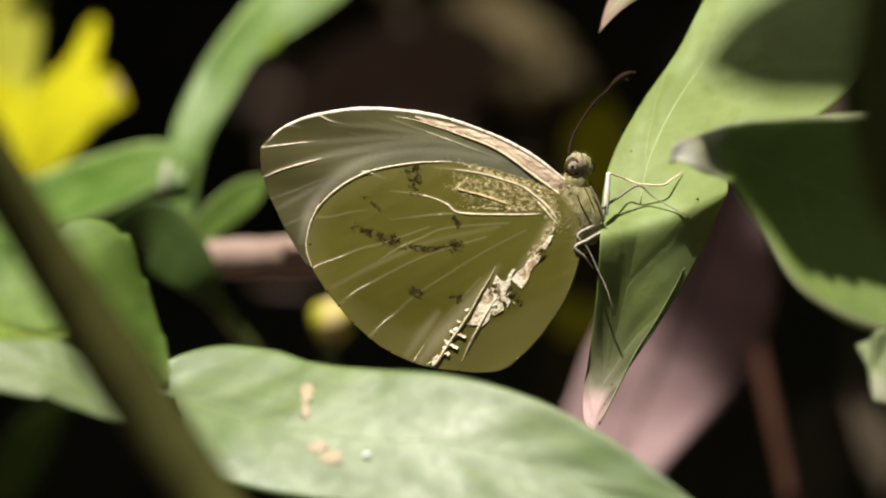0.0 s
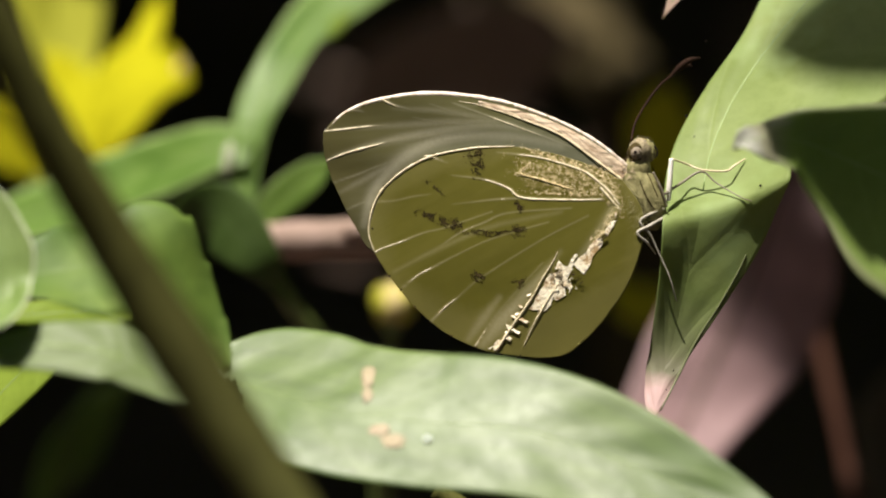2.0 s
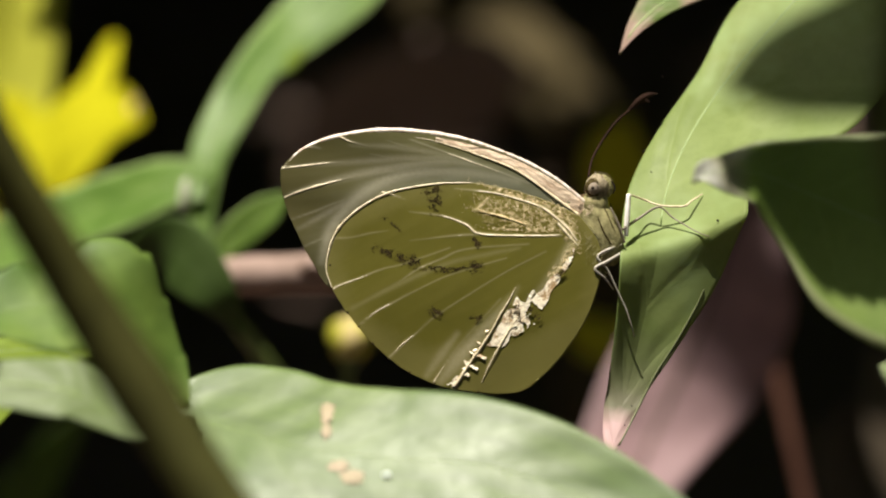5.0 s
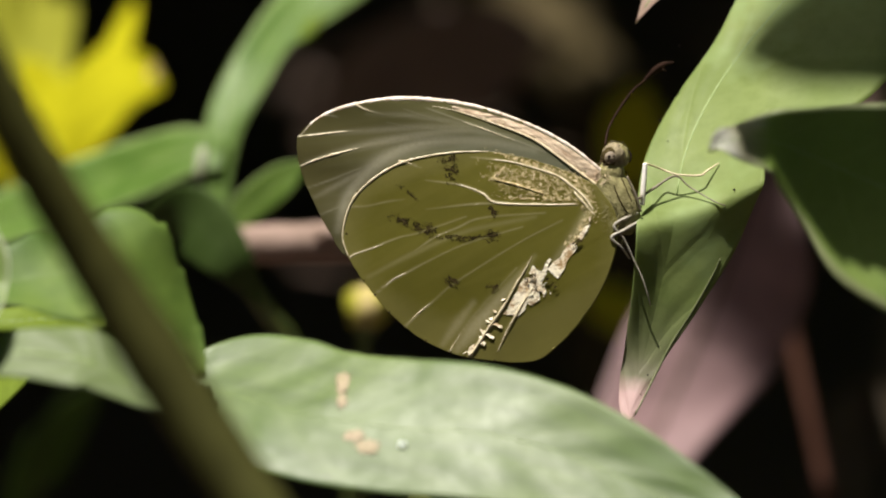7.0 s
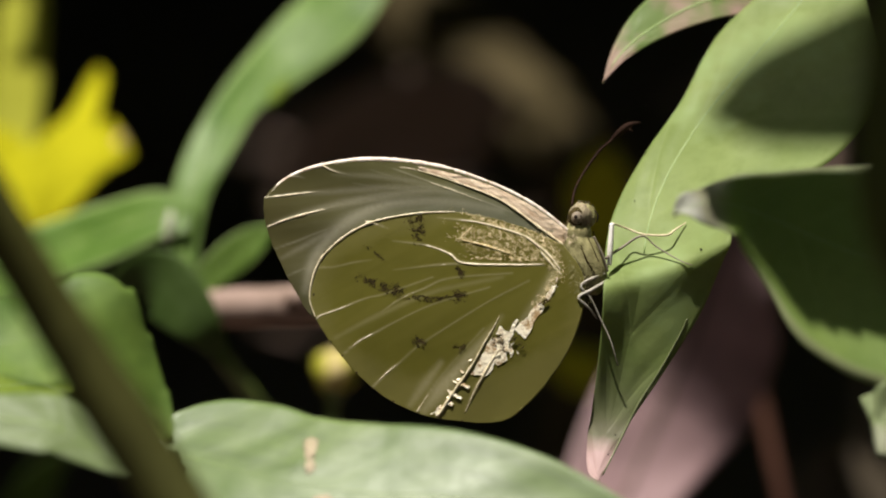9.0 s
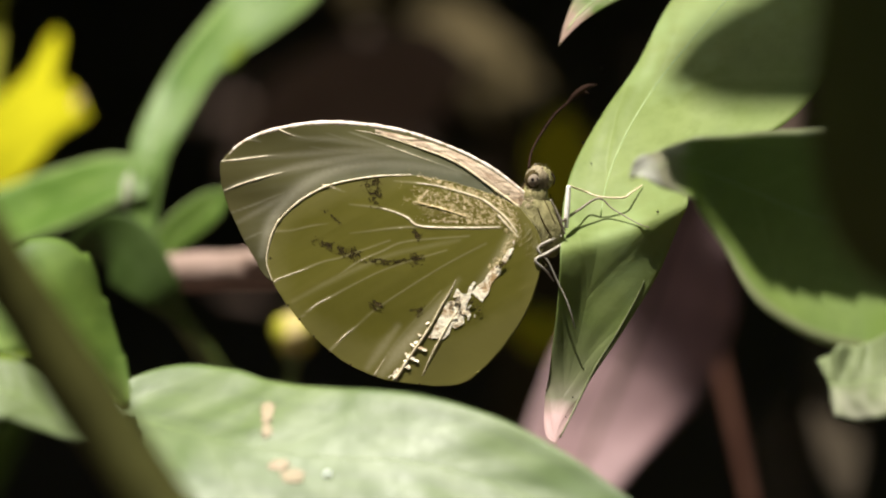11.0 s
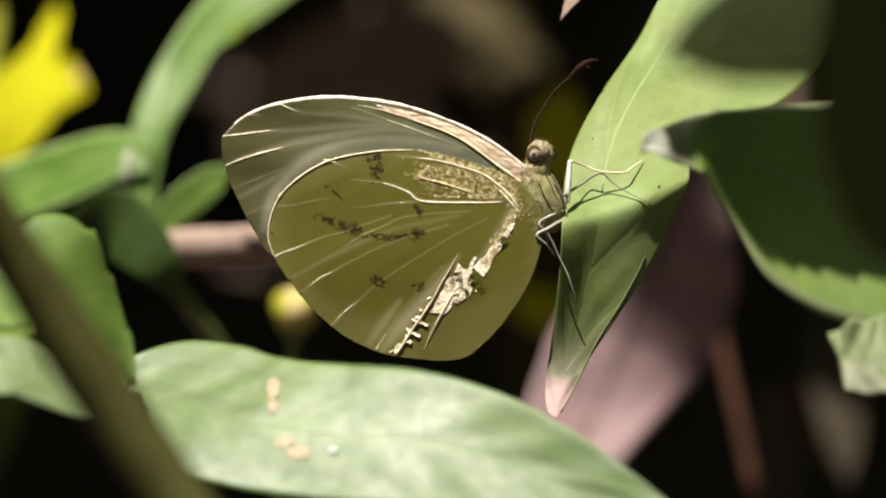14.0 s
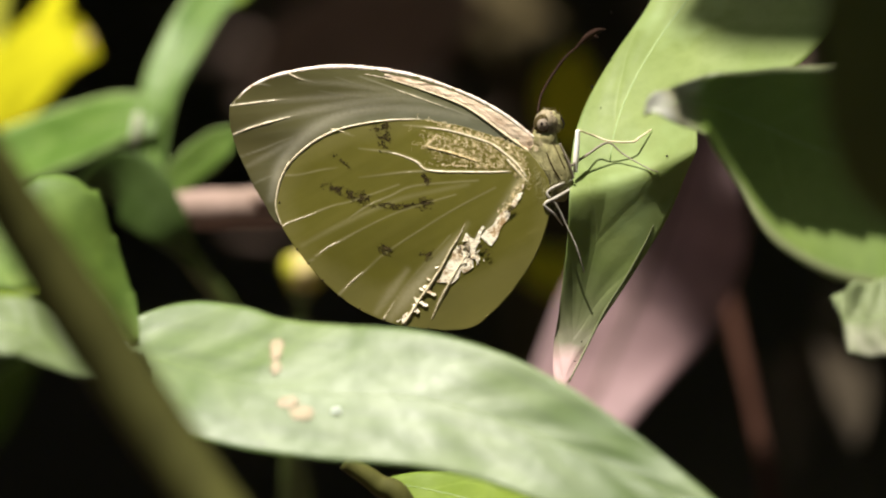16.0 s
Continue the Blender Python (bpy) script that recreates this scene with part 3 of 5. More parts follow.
FOLD_VEINS = [
    [(-0.6, -8.45, 0.14), (0.55, -6.65, 0.14), (1.36, -5.51, 0.13), (2.18, -4.2, 0.12), (2.67, -3.26, 0.1), (3.41, -2.03, 0.05), (3.8, -1.25, 0.02)],
    [(1.35, -8.15, 0.03), (1.98, -6.73, 0.07), (2.59, -5.63, 0.09), (3.32, -4.36, 0.08), (4.3, -2.9, 0.04)],
]
# pale strokes on the membranes, on the forewing a painted sheen: x, z and half width that is also the strength
FORE_SHEEN = [
    [(-10.2, 0.6, 0.25), (-9.5, 3.0, 0.36), (-7.5, 5.3, 0.4), (-4.5, 6.8, 0.36), (-0.5, 7.1, 0.3), (4.0, 6.4, 0.2)],
    [(-12.5, 5.5, 0.1), (-9.6, 6.4, 0.2), (-6.0, 7.2, 0.3), (-1.5, 7.8, 0.25), (2.5, 7.4, 0.1)],
    [(-12.0, 2.9, 0.1), (-9.6, 4.2, 0.22), (-7.6, 5.2, 0.3)],
    [(-12.6, 7.4, 0.05), (-9.0, 7.7, 0.16), (-4.6, 8.0, 0.25), (-0.6, 8.1, 0.2)],
    [(-8.2, 9.0, 0.08), (-5.4, 8.9, 0.16), (-2.4, 8.5, 0.2), (0.6, 7.9, 0.1)],
]
HIND_SILK = [
    [(-1.6, -8.0, 0.3), (-0.4, -6.5, 0.5), (1.2, -4.7, 0.45), (2.8, -2.8, 0.3), (4.0, -1.2, 0.12)],
    [(-2.6, -7.6, 0.2), (-1.6, -6.2, 0.3), (-0.4, -4.6, 0.2)],
    [(4.2, -2.6, 0.12), (5.6, -1.4, 0.25), (7.0, 0.6, 0.3), (7.8, 2.0, 0.3)],
    [(-8.0, -2.8, 0.1), (-5.0, -1.2, 0.14), (-1.0, 0.5, 0.12), (4.0, 1.6, 0.1)],
]


def hind_depth(x, z):
    """The near hindwing bulges towards the viewer and sinks at its rim."""
    r = math.hypot((x - 3.5) / 15.0, (z + 1.2) / 8.5)
    return -0.85 - 0.4 * max(0.0, 1 - r * r) ** 1.5 + 0.025 * min(1.0, math.hypot(x - 7.8, z - 2.6) / 11) ** 2 * math.sin(12 * math.atan2(z - 2.6, x - 7.8))


def fore_depth(x, z):
    return -0.35 - 0.35 * max(0.0, 1 - ((x + 3) / 12) ** 2) + 0.05 * math.sin(1.4 * z + 0.35 * x)


def field(verts, strokes, gain=8.5, least=0.04, spread=0.6):
    """How strongly each place (x, z) lies on one of the strokes (rows of x, z, radius), 0 to 1."""
    p = np.array(verts, float)
    best = np.zeros(len(p))
    for rows in strokes:
        pts = np.array(spline(rows, 6 * len(rows)), float)
        for a, b in zip(pts, pts[1:]):
            e = b[:2] - a[:2]
            f = np.clip(((p - a[:2]) @ e) / max(e @ e, 1e-9), 0, 1)
            away = np.hypot(*(p - a[:2] - f[:, None] * e).T)
            r = np.maximum(a[2] + (b[2] - a[2]) * f, 0.0)
            best = np.maximum(best, np.minimum(1.0, gain * r) * np.exp(-((away / (least + spread * r)) ** 2)))
    return best


def wing(edge, centre, depth, shift=0.0, flip=1.0, thick=0.05, count=170, rings=24, veins=(), strokes=(), dust=()):
    """A thin wing sheet within a smooth outline, with a ridge along each vein, pale strokes and dusted ovals."""
    bm = bmesh.new()
    loop = spline([*edge, edge[0]], count)[:-1]
    places = []
    for j in range(rings + 2):
        r = max(j / rings, 0.0015) if j < rings else (0.994, 1.0)[j - rings]
        for i, (x, z) in enumerate(loop):
            notch = 1 + (0.006 * noise.noise(Vector((i * 0.37 * 170 / count, 3, 1))) if j >= rings else 0)
            places.append((centre[0] + (x - centre[0]) * r * notch, centre[1] + (z - centre[1]) * r * notch))
    ridge, pale, gold = np.zeros(len(places)), np.zeros(len(places)), np.zeros(len(places))
    if veins:
        ridge = field(places, veins)
        pale = np.maximum(0.85 * ridge, field(places, strokes, 1.0, 0.05, 1.0)) if strokes else 0.85 * ridge
    xz = np.array(places)
    for x, z, a, b, tilt in dust:
        c, s = math.cos(radians(tilt)), math.sin(radians(tilt))
        u, v = (xz[:, 0] - x) * c + (xz[:, 1] - z) * s, (xz[:, 1] - z) * c - (xz[:, 0] - x) * s
        ragged = np.array([0.35 * noise.noise(Vector((1.6 * p, 1.6 * q, 4))) for p, q in places])
        gold = np.maximum(gold, np.clip((1.1 - np.hypot(u / a, v / b) + ragged) / 0.4, 0, 1))
    vein_layer, dust_layer = bm.verts.layers.float.new("vein"), bm.verts.layers.float.new("dust")
    front, rear = [], []
    for j in range(rings + 2):
        a, b = [], []
        for i in range(len(loop)):
            k = j * len(loop) + i
            px, pz = places[k]
            y = shift + flip * (depth(px, pz) - 0.022 * ridge[k])
            for row, side in ((a, -0.5), (b, 0.5)):
                v = bm.verts.new((px, y + side * thick, pz))
                v[vein_layer], v[dust_layer] = pale[k], gold[k]
                row.append(v)
        front.append(a), rear.append(b)
    grid_faces(bm, front, True), grid_faces(bm, rear, True)
    grid_faces(bm, [front[-1], rear[-1]], True)
    bm.faces.new(front[0]), bm.faces.new(rear[0])
    bmesh.ops.recalc_face_normals(bm, faces=bm.faces)
    return bm


def vein(rows, depth, parent, material=None, lift=0.0, label="", count=22):
    """A raised wing vein that sinks into the wing where it thins out: rows of x, z, radius."""
    return part("vein", tube([(x, z, depth(x, z) - 0.5 * lift - 0.25 * min(0.1, r) - 0.02 + 1.1 * max(0.0, 0.065 - r), 0.6 * r) for x, z, r in rows], count * 2, 8, flat=0.5, knots=0.75, grain=3.2), material or VEIN, parent, label)


def flecks(spots, depth, size, seed, lift=0.06, stand=0.0, gaps=-0.3, grain=1.4):
    """Tiny scales strewn over ovals (x, z, half-length, half-width, tilt, number)."""
    rng, bm = random.Random(seed), bmesh.new()
    for x, z, a, b, tilt, number in spots:
        c, s = math.cos(radians(tilt)), math.sin(radians(tilt))
        for _ in range(number):
            u, v = (max(-1.3, min(1.3, rng.gauss(0, 0.5))) * k for k in (a, b))
            if noise.noise(Vector((u * grain + x, v * grain * 1.8 + z, seed))) < gaps:
                continue
            px, pz = x + u * c - v * s, z + u * s + v * c
            q, r, h = rng.uniform(0, math.pi), size * rng.uniform(0.5, 1.4), stand * rng.random()
            y = depth(px, pz) - lift - rng.uniform(0, 0.012)
            d1, d2 = Vector((math.cos(q), 0, math.sin(q))) * r, Vector((-math.sin(q), -h, math.cos(q))) * r * rng.uniform(0.4, 0.9)
            p = Vector((px, y, pz))
            top = [bm.verts.new(p + o) for o in (d1, d2, -d1, -d2)]
            low = [bm.verts.new(v.co + Vector((0, 0.012, 0))) for v in top]
            bm.faces.new(top), bm.faces.new(low[::-1])
            grid_faces(bm, [top, low], True)
    return bm


def build_butterfly():
    ob = thing("butterfly", at(8.82, 2.49), "small pale yellow butterfly resting with closed wings on a leaf", "butterfly")

    # far pair of wings, just behind the near pair
    part("forewing", wing([(x + 0.05, z + 0.12) for x, z in FORE_EDGE], (-0.16, 4.53), fore_depth, 0.5, -0.6), FORE_WING, ob)
    part("hindwing", wing([(x + 0.1, z - 0.05) for x, z in HIND_EDGE], (0.65, -0.37), hind_depth, 0.6, -0.6), HIND_WING, ob)
    fore = part("forewing", wing(FORE_EDGE, (-0.16, 4.53), fore_depth, count=320, rings=90, veins=FORE_VEINS, strokes=FORE_SHEEN), FORE_WING, ob, "greyish cream forewing with pale veins")
    hind = part("hindwing", wing(HIND_EDGE, (0.65, -0.37), hind_depth, count=340, rings=110, veins=[HIND_RIM, *HIND_VEINS, *FOLD_VEINS], strokes=HIND_SILK,
        dust=((3.9, 3.9, 3.3, 1.05, -13), (4.9, 5.0, 3.6, 0.5, -21), (7.1, 3.4, 1.5, 0.75, -48), (7.6, 1.0, 1.2, 0.4, 62))), HIND_WING, ob, "olive yellow hindwing with dark flecks")

    # forewing veins
    edge = [(8.82, 4.94, 0.10), (6.37, 6.78, 0.13), (3.51, 8.25, 0.12), (-0.57, 9.59, 0.14), (-5.27, 10.08, 0.16), (-9.14, 9.63, 0.13), (-11.59, 8.69, 0.1), (-13.1, 7.31, 0.06)]
    part("costa", tube([(x, z, fore_depth(x, z) + 0.9 * r, 1.3 * r) for x, z, r in edge], 140, 8, knots=0.3, grain=2.5), COSTA, fore, "brownish pink leading edge")
    for rows in FORE_VEINS:
        vein(rows, fore_depth, fore)
    # satin band behind the leading edge, broad at the body
    top = spline([(8.9, 4.78), (6.37, 6.61), (3.51, 8.08), (0.65, 9.02), (-2, 9.59)], 60)
    low = spline([(8.57, 3.88), (6.57, 5.27), (3.92, 7.18), (0.86, 8.45), (-2, 9.35)], 60)
    bm, rows = bmesh.new(), []
    for a, b in zip(top, low):
        row = []
        for k in range(13):
            f = k / 12
            x, z = (p * (1 - f) + q * f for p, q in zip(a, b))
            lift = 0.05 - 0.015 * f + 0.02 * math.sin(math.pi * f) + 0.05 * noise.noise(Vector((x * 1.5, z * 5, 1))) + 0.02 * noise.noise(Vector((x * 5, z * 12, 4)))
            row.append(bm.verts.new((x, fore_depth(x, z) - lift, z)))
        rows.append(row)
    grid_faces(bm, rows)
    part("satin_band", bm, SATIN, fore, "brown and cream satin band at the wing base")
    vein([(8.49, 3.92, 0.13), (6.57, 5.31, 0.14), (3.92, 7.18, 0.1), (0.86, 8.41, 0.08), (-2, 9.31, 0.05), (-3.84, 9.63, 0.02)], fore_depth, fore, None, 0.07)

    # hindwing veins and its thick leading rim
    vein(HIND_RIM, hind_depth, hind, None, 0.04, "bright raised front rim of the hindwing", 44)
    for rows in HIND_VEINS:
        vein(rows, hind_depth, hind)

    # crinkled shiny fold along the straight vein: crumpled film above, torn scraps below
    rng, bm = random.Random(5), bmesh.new()

    def film(a, b, c, d, seed, amp=0.025, holes=-1.0):
        """A crumpled film between the lines a-b and c-d, torn where its noise is low."""
        along, across, rows = 64, 20, []
        for i in range(along + 1):
            rows.append([])
            for j in range(across + 1):
                u, v = i / along, j / across
                p = (Vector(a).lerp(Vector(b), u)).lerp(Vector(c).lerp(Vector(d), u), v)
                q = Vector((p.x * 1.5, p.y * 1.5, seed))
                p += Vector((noise.noise(q), noise.noise(q + Vector((7, 3, 1))))) * 0.1 * (1.6 if j in (0, across) or i in (0, along) else 1.0)
                crease = abs(noise.noise(q * 1.7)) * 1.4 + 0.6 * abs(noise.noise(q * 4.1))
                rows[-1].append(bm.verts.new((p.x, hind_depth(p.x, p.y) - 0.06 - amp * crease, p.y)))
        for r0, r1 in zip(rows, rows[1:]):
            for j in range(across):
                centre = r0[j].co
                if noise.noise(Vector((centre.x * 2.6, centre.z * 2.6, seed + 9))) > holes:
                    bm.faces.new((r0[j], r0[j + 1], r1[j + 1], r1[j]))

    film((1.8, -5.4), (3.2, -2.85), (2.75, -5.65), (4.35, -3.4), 1.3, holes=-0.6)
    film((2.95, -3.5), (3.8, -2.0), (4.3, -3.6), (4.85, -2.5), 6.6, 0.04, -0.45)
    film((4.8, -2.2), (6.85, -0.1), (5.75, -2.8), (7.0, -0.5), 4.1, holes=-0.6)
    film((4.42, -2.5), (5.02, -1.4), (4.7, -2.6), (5.2, -1.5), 2.7, 0.04, -0.8)
    film((3.3, -4.3), (4.8, -3.1), (3.6, -4.9), (5.2, -3.95), 9.4, 0.05, -0.18)
    film((7.16, -0.03), (7.57, 0.95), (7.41, -0.1), (7.9, 1.0), 8.2, 0.05, -0.2)
    film((7.6, 0.9), (7.85, 1.7), (7.9, 0.9), (8.1, 1.5), 5.5, 0.05, 0.05)
    film((-1.3, -8.3), (-0.4, -7.6), (-0.6, -8.5), (-0.1, -7.7), 3.9, 0.04, -0.15)
    foot, step = Vector((-0.6, -8.45)), Vector((4.33, 7.11))
    aside = Vector((step.y, -step.x)).normalized()

    def scrap(s0, long, near, far, taper):
        """A small torn facet beside the straight vein, from near to far off it."""
        rows, turn = [], rng.uniform(-0.02, 0.02)
        for i in range(5):
            rows.append([])
            for j in range(6):
                v = j / 5
                p = foot + step * (s0 + long * (i / 4 - 0.5) * (1 - taper * v) + turn * v) + aside * (near + (far - near) * v) + Vector((rng.gauss(0, 0.025), rng.gauss(0, 0.025)))
                rows[-1].append(bm.verts.new((p.x, hind_depth(p.x, p.y) - 0.05 - 0.07 * (1 - i / 4) - rng.random() * 0.025, p.y)))
        grid_faces(bm, rows)

    for s0, far in ((0.07, 0.35), (0.19, 0.3), (0.23, 0.55), (0.33, 0.6), (0.375, 0.35), (0.44, 0.5), (0.57, 0.3)):
        scrap(s0, rng.uniform(0.02, 0.04), -0.04, -0.72 * far, 0.75)
    for s0, far in ((0.15, 0.45), (0.235, 0.75), (0.345, 0.8)):
        scrap(s0, rng.uniform(0.022, 0.035), 0.1, far, 0.1)
    bmesh.ops.delete(bm, geom=[v for v in bm.verts if not v.link_faces], context="VERTS")
    part("shiny_fold", bm, GLINT_FILM, hind, "crinkled fold near the body, its glints drawn white")
    for rows in FOLD_VEINS:
        vein(rows, hind_depth, hind, None, 0.12)
    vein([(1.8, 5.2, 0.05), (1.1, 4.4, 0.1), (2.6, 3.95, 0.11), (4.6, 3.3, 0.06)], hind_depth, hind, GOLD_SCALE, 0.05, "bright golden crease in the cell")

    # golden patches and scales in the cell, dark flecks
    part("scale_dusting", flecks([(2.7, 3.85, 2.0, 0.12, -15, 900), (1.35, 4.75, 0.6, 0.12, 50, 260), (3.92, 4.33, 3.3, 1.0, -12, 1600), (4.33, 2.98, 3.0, 0.22, -2, 1100), (3.51, 3.71, 2.4, 0.12, -16, 1000), (4.33, 5.27, 3.2, 0.22, -17, 1500), (6.98, 4.12, 1.3, 0.5, -45, 700),
        (7.92, 2.57, 0.5, 1.1, 20, 520), (7.39, 0.65, 1.0, 0.4, 60, 440), (6.57, -0.16, 0.8, 0.3, 50, 240)], hind_depth, 0.04, 7, 0.03, 0.3, 0.02, 3.2), GOLD_SCALE, hind, "dusting of golden scales")
    for n, spots in enumerate((
        [(-2.2, 5.76, 0.8, 0.35, 20, 102), (-2, 4.86, 0.5, 0.8, 0, 221)], [(0.9, 2, 0.35, 0.35, 0, 187)], [(-5.27, 1.18, 1.3, 0.3, -18, 204), (-3.84, 0.69, 0.8, 0.4, -10, 187)],
        [(-2, 0.12, 1.2, 0.22, -4, 102), (-0.37, 0.04, 1.2, 0.2, 8, 136), (0.86, 0.2, 0.5, 0.35, 0, 136)], [(-5.27, 3.43, 0.9, 0.12, -38, 59)],
        [(-1.92, -3.1, 0.5, 0.3, -20, 136)], [(0.98, -3.51, 0.5, 0.28, 10, 85)], [(3.63, -2.73, 0.4, 0.3, 0, 70)], [(4.14, -3.2, 0.3, 0.2, 40, 50), (4.86, -3.0, 0.4, 0.25, 20, 80), (5.37, -3.4, 0.3, 0.2, 20, 50)], [(6.98, -0.28, 0.5, 0.15, 30, 80)],
    )):
        part("wing_spot", flecks([(*q[:5], 2 * q[5]) for q in spots], hind_depth, 0.044, 20 + n, 0.2 if n in (7, 8, 9) else 0.05, gaps=-0.05, grain=2.2), DARK_SCALE, hind)

    # dark dots where veins reach the hind margin
    for x, z in ((-9.43, -1.35), (-8.33, -3.06), (-7.51, -4.08), (-6.49, -5.31), (-5.35, -6.41), (-3.84, -7.39), (-2.04, -8.2), (1.14, -8.78), (-9.59, 0.33), (-8.78, 3.39)):
        part("margin_dot", ball((x, hind_depth(x, z) - 0.02, z), (0.09, 0.04, 0.08), None, 0.4, 10), DARK_SCALE, hind)

    # body
    tilt = Euler((0, radians(-22), 0)).to_matrix()
    part("thorax", ball((9.95, 0.1, 2.85), (1.4, 1.1, 2.65), tilt, 0.10, 28), BODY, ob, "fuzzy greenish yellow thorax")
    part("abdomen", tube([(9.02, 0.65, 0.05, 0.6), (7.39, -2.41, 0.05, 0.5), (5.76, -5.27, 0.05, 0.4), (4.53, -7.1, 0.05, 0.15)], 24, 14), BODY, ob, "yellow abdomen hidden between the wings")
    head = part("head", ball((9.70, 0.0, 6.0), (0.92, 0.9, 0.98), None, 0.12, 26), HEAD, ob, "brown and cream speckled head")
    part("collar", ball((9.55, 0.05, 4.8), (0.95, 0.9, 1.15), None, 0.12, 22), BODY, ob, "pale fuzzy collar behind the head")
    for side in (-1, 1):
        part("eye_rim", ball((9.4, 0.6 * side, 5.95), (0.64, 0.36, 0.68), None, 0.1, 24), DARK_SCALE, head, "dark rim round the eye")
        part("eye", ball((9.42, 0.64 * side, 5.9), (0.5, 0.44, 0.53), None, 0.0, 24), EYE_TONE, head, "speckled greyish brown eye")
        part("palp", ball((10.38, 0.22 * side, 6.1), (0.42, 0.3, 0.75), Euler((0, radians(-12), 0)).to_matrix(), 0.3, 16), BODY, head, "stubby hairy palp")
    for x, z, r in ((9.32, 5.93, 0.13), (9.66, 5.98, 0.07), (9.25, 5.62, 0.05), (9.52, 5.56, 0.05)):
        d = -0.64 - 0.44 * math.sqrt(max(0.05, 1 - ((x - 9.42) / 0.5) ** 2 - ((z - 5.9) / 0.53) ** 2))
        part("eye_dot", ball((x, d, z), (r, 0.03, r), None, 0.0, 10), BLACK_SCALE, head, "dark dot on the eye")

    part("proboscis", tube([(10.72, 6.45, -0.35, 0.05), (10.93, 6.1, -0.4, 0.07), (10.92, 5.75, -0.4, 0.06), (10.8, 5.5, -0.35, 0.03)], 12, 6), BLACK_SCALE, head, "dark coiled mouthpart")

    # antennae
    for n, (dx, dz, dd) in enumerate(((0, 0, 2.3), (0.05, -0.05, 2.45))):
        rows = [(9.06, 6.78, 0.05 * dd, 0.09), (9.31, 8, 0.6 * dd, 0.085), (10.04, 9.35, 1.6 * dd, 0.085), (11.06, 10.74, 2.3 * dd, 0.09)]
        rows = [(x + dx * i / 5, z + dz * i / 5, d, r) for i, (x, z, d, r) in enumerate(rows)]
        stalk = part("antenna", tube([*rows, (12, 11.55, dd * 3, 0.08)], 30, 8), ANTENNA, ob, "thin dark antenna")
        if n:
            club = [(11.84, 11.47, dd * 3, 0.08), (12.49, 12, dd * 3, 0.19), (13.06, 12.25, dd * 3, 0.17), (13.47, 12.16, dd * 3, 0.05)]
        else:
            club = [(11.92, 11.47, dd * 3, 0.08), (12.57, 12.16, dd * 3, 0.21), (13.31, 12.65, dd * 3, 0.19), (14.04, 12.78, dd * 3, 0.04)]
        part("club", tube(club, 14, 8), ANTENNA, stalk, "dark flattened club")

    for rows in ([(10.15, 4.6, 0.05), (10.6, 3.6, 0.07), (11.0, 2.7, 0.05)], [(9.7, 3.9, 0.04), (10.15, 2.8, 0.06), (10.7, 1.9, 0.05)], [(10.6, 4.9, 0.04), (10.95, 4.0, 0.05), (11.25, 3.2, 0.04)]):
        seam = []
        for x, z, r in spline(rows, 9):
            p = tilt.inverted() @ Vector((x - 9.95, 0, z - 2.85))
            seam.append((x, z, 0.1 - 1.12 * math.sqrt(max(0.02, 1 - (p.x / 1.4) ** 2 - (p.z / 2.65) ** 2)), r))
        part("seam", tube(seam, 24, 6), DARK_SCALE, ob, "dark seam between thorax plates")

    # legs
    def leg(rows, tone, label):
        part("leg", tube([(x, z, d, 0.72 * r) for x, z, d, r in rows], 28, 8), tone, ob, label)

    def over(rows):
        """Leg rows of x, z, clearance over the perch and radius, as rows with depth."""
        return [(x, z, perch_front(x, z) - c, r) for x, z, c, r in rows]

    leg([(11.77, 2.46, 0.0, 0.24), (11.84, 3.63, -0.1, 0.3), (11.97, 5.5, -0.15, 0.24)], SUNLIT_PALE_LEG, "pale upper leg with its sunlight put into the colour")
    leg([(11.97, 5.5, -0.15, 0.1), *over([(13.1, 5.1, 1.9, 0.1), (14.21, 4.7, 1.8, 0.09), (15.9, 4.63, 1.0, 0.11), (16.47, 4.99, 0.6, 0.1), (17.29, 5.52, 0.05, 0.06)])], SUNLIT_GOLD_LEG, "thin pale lower leg")
    leg([(11.5, 2.95, -0.4, 0.14), *over([(12.7, 3.75, 1.7, 0.14), (14.14, 4.58, 1.7, 0.11), (15.23, 3.76, 0.8, 0.08), (17.0, 2.74, 0.1, 0.06), (17.8, 2.46, 0.05, 0.05)])], LEG, "grey jointed leg")
    leg([(11.43, 1.88, -0.3, 0.17), (10.45, 1.47, -0.9, 0.16), (9.72, 0.94, -1.2, 0.14), (10.45, 0.04, -1.0, 0.10), (11.18, -1.51, -0.75, 0.085), (11.76, -2.73, -0.65, 0.08), (12.12, -3.8, -0.5, 0.075), (12.4, -4.8, -0.15, 0.06)], GREY_LEG, "grey jointed leg")
    leg([(11.51, 1.27, -0.3, 0.18), (10.45, 0.65, -1.0, 0.17), (9.55, 0.12, -1.3, 0.15), (10.25, -0.57, -1.0, 0.10), (10.86, -1.39, -0.2, 0.08)], GREY_LEG, "grey jointed leg")
    leg([(10.65, 4.53, -0.7, 0.10), (11.27, 3.22, -0.6, 0.15), (11.67, 2, -0.4, 0.12)], LEG, "folded front leg")

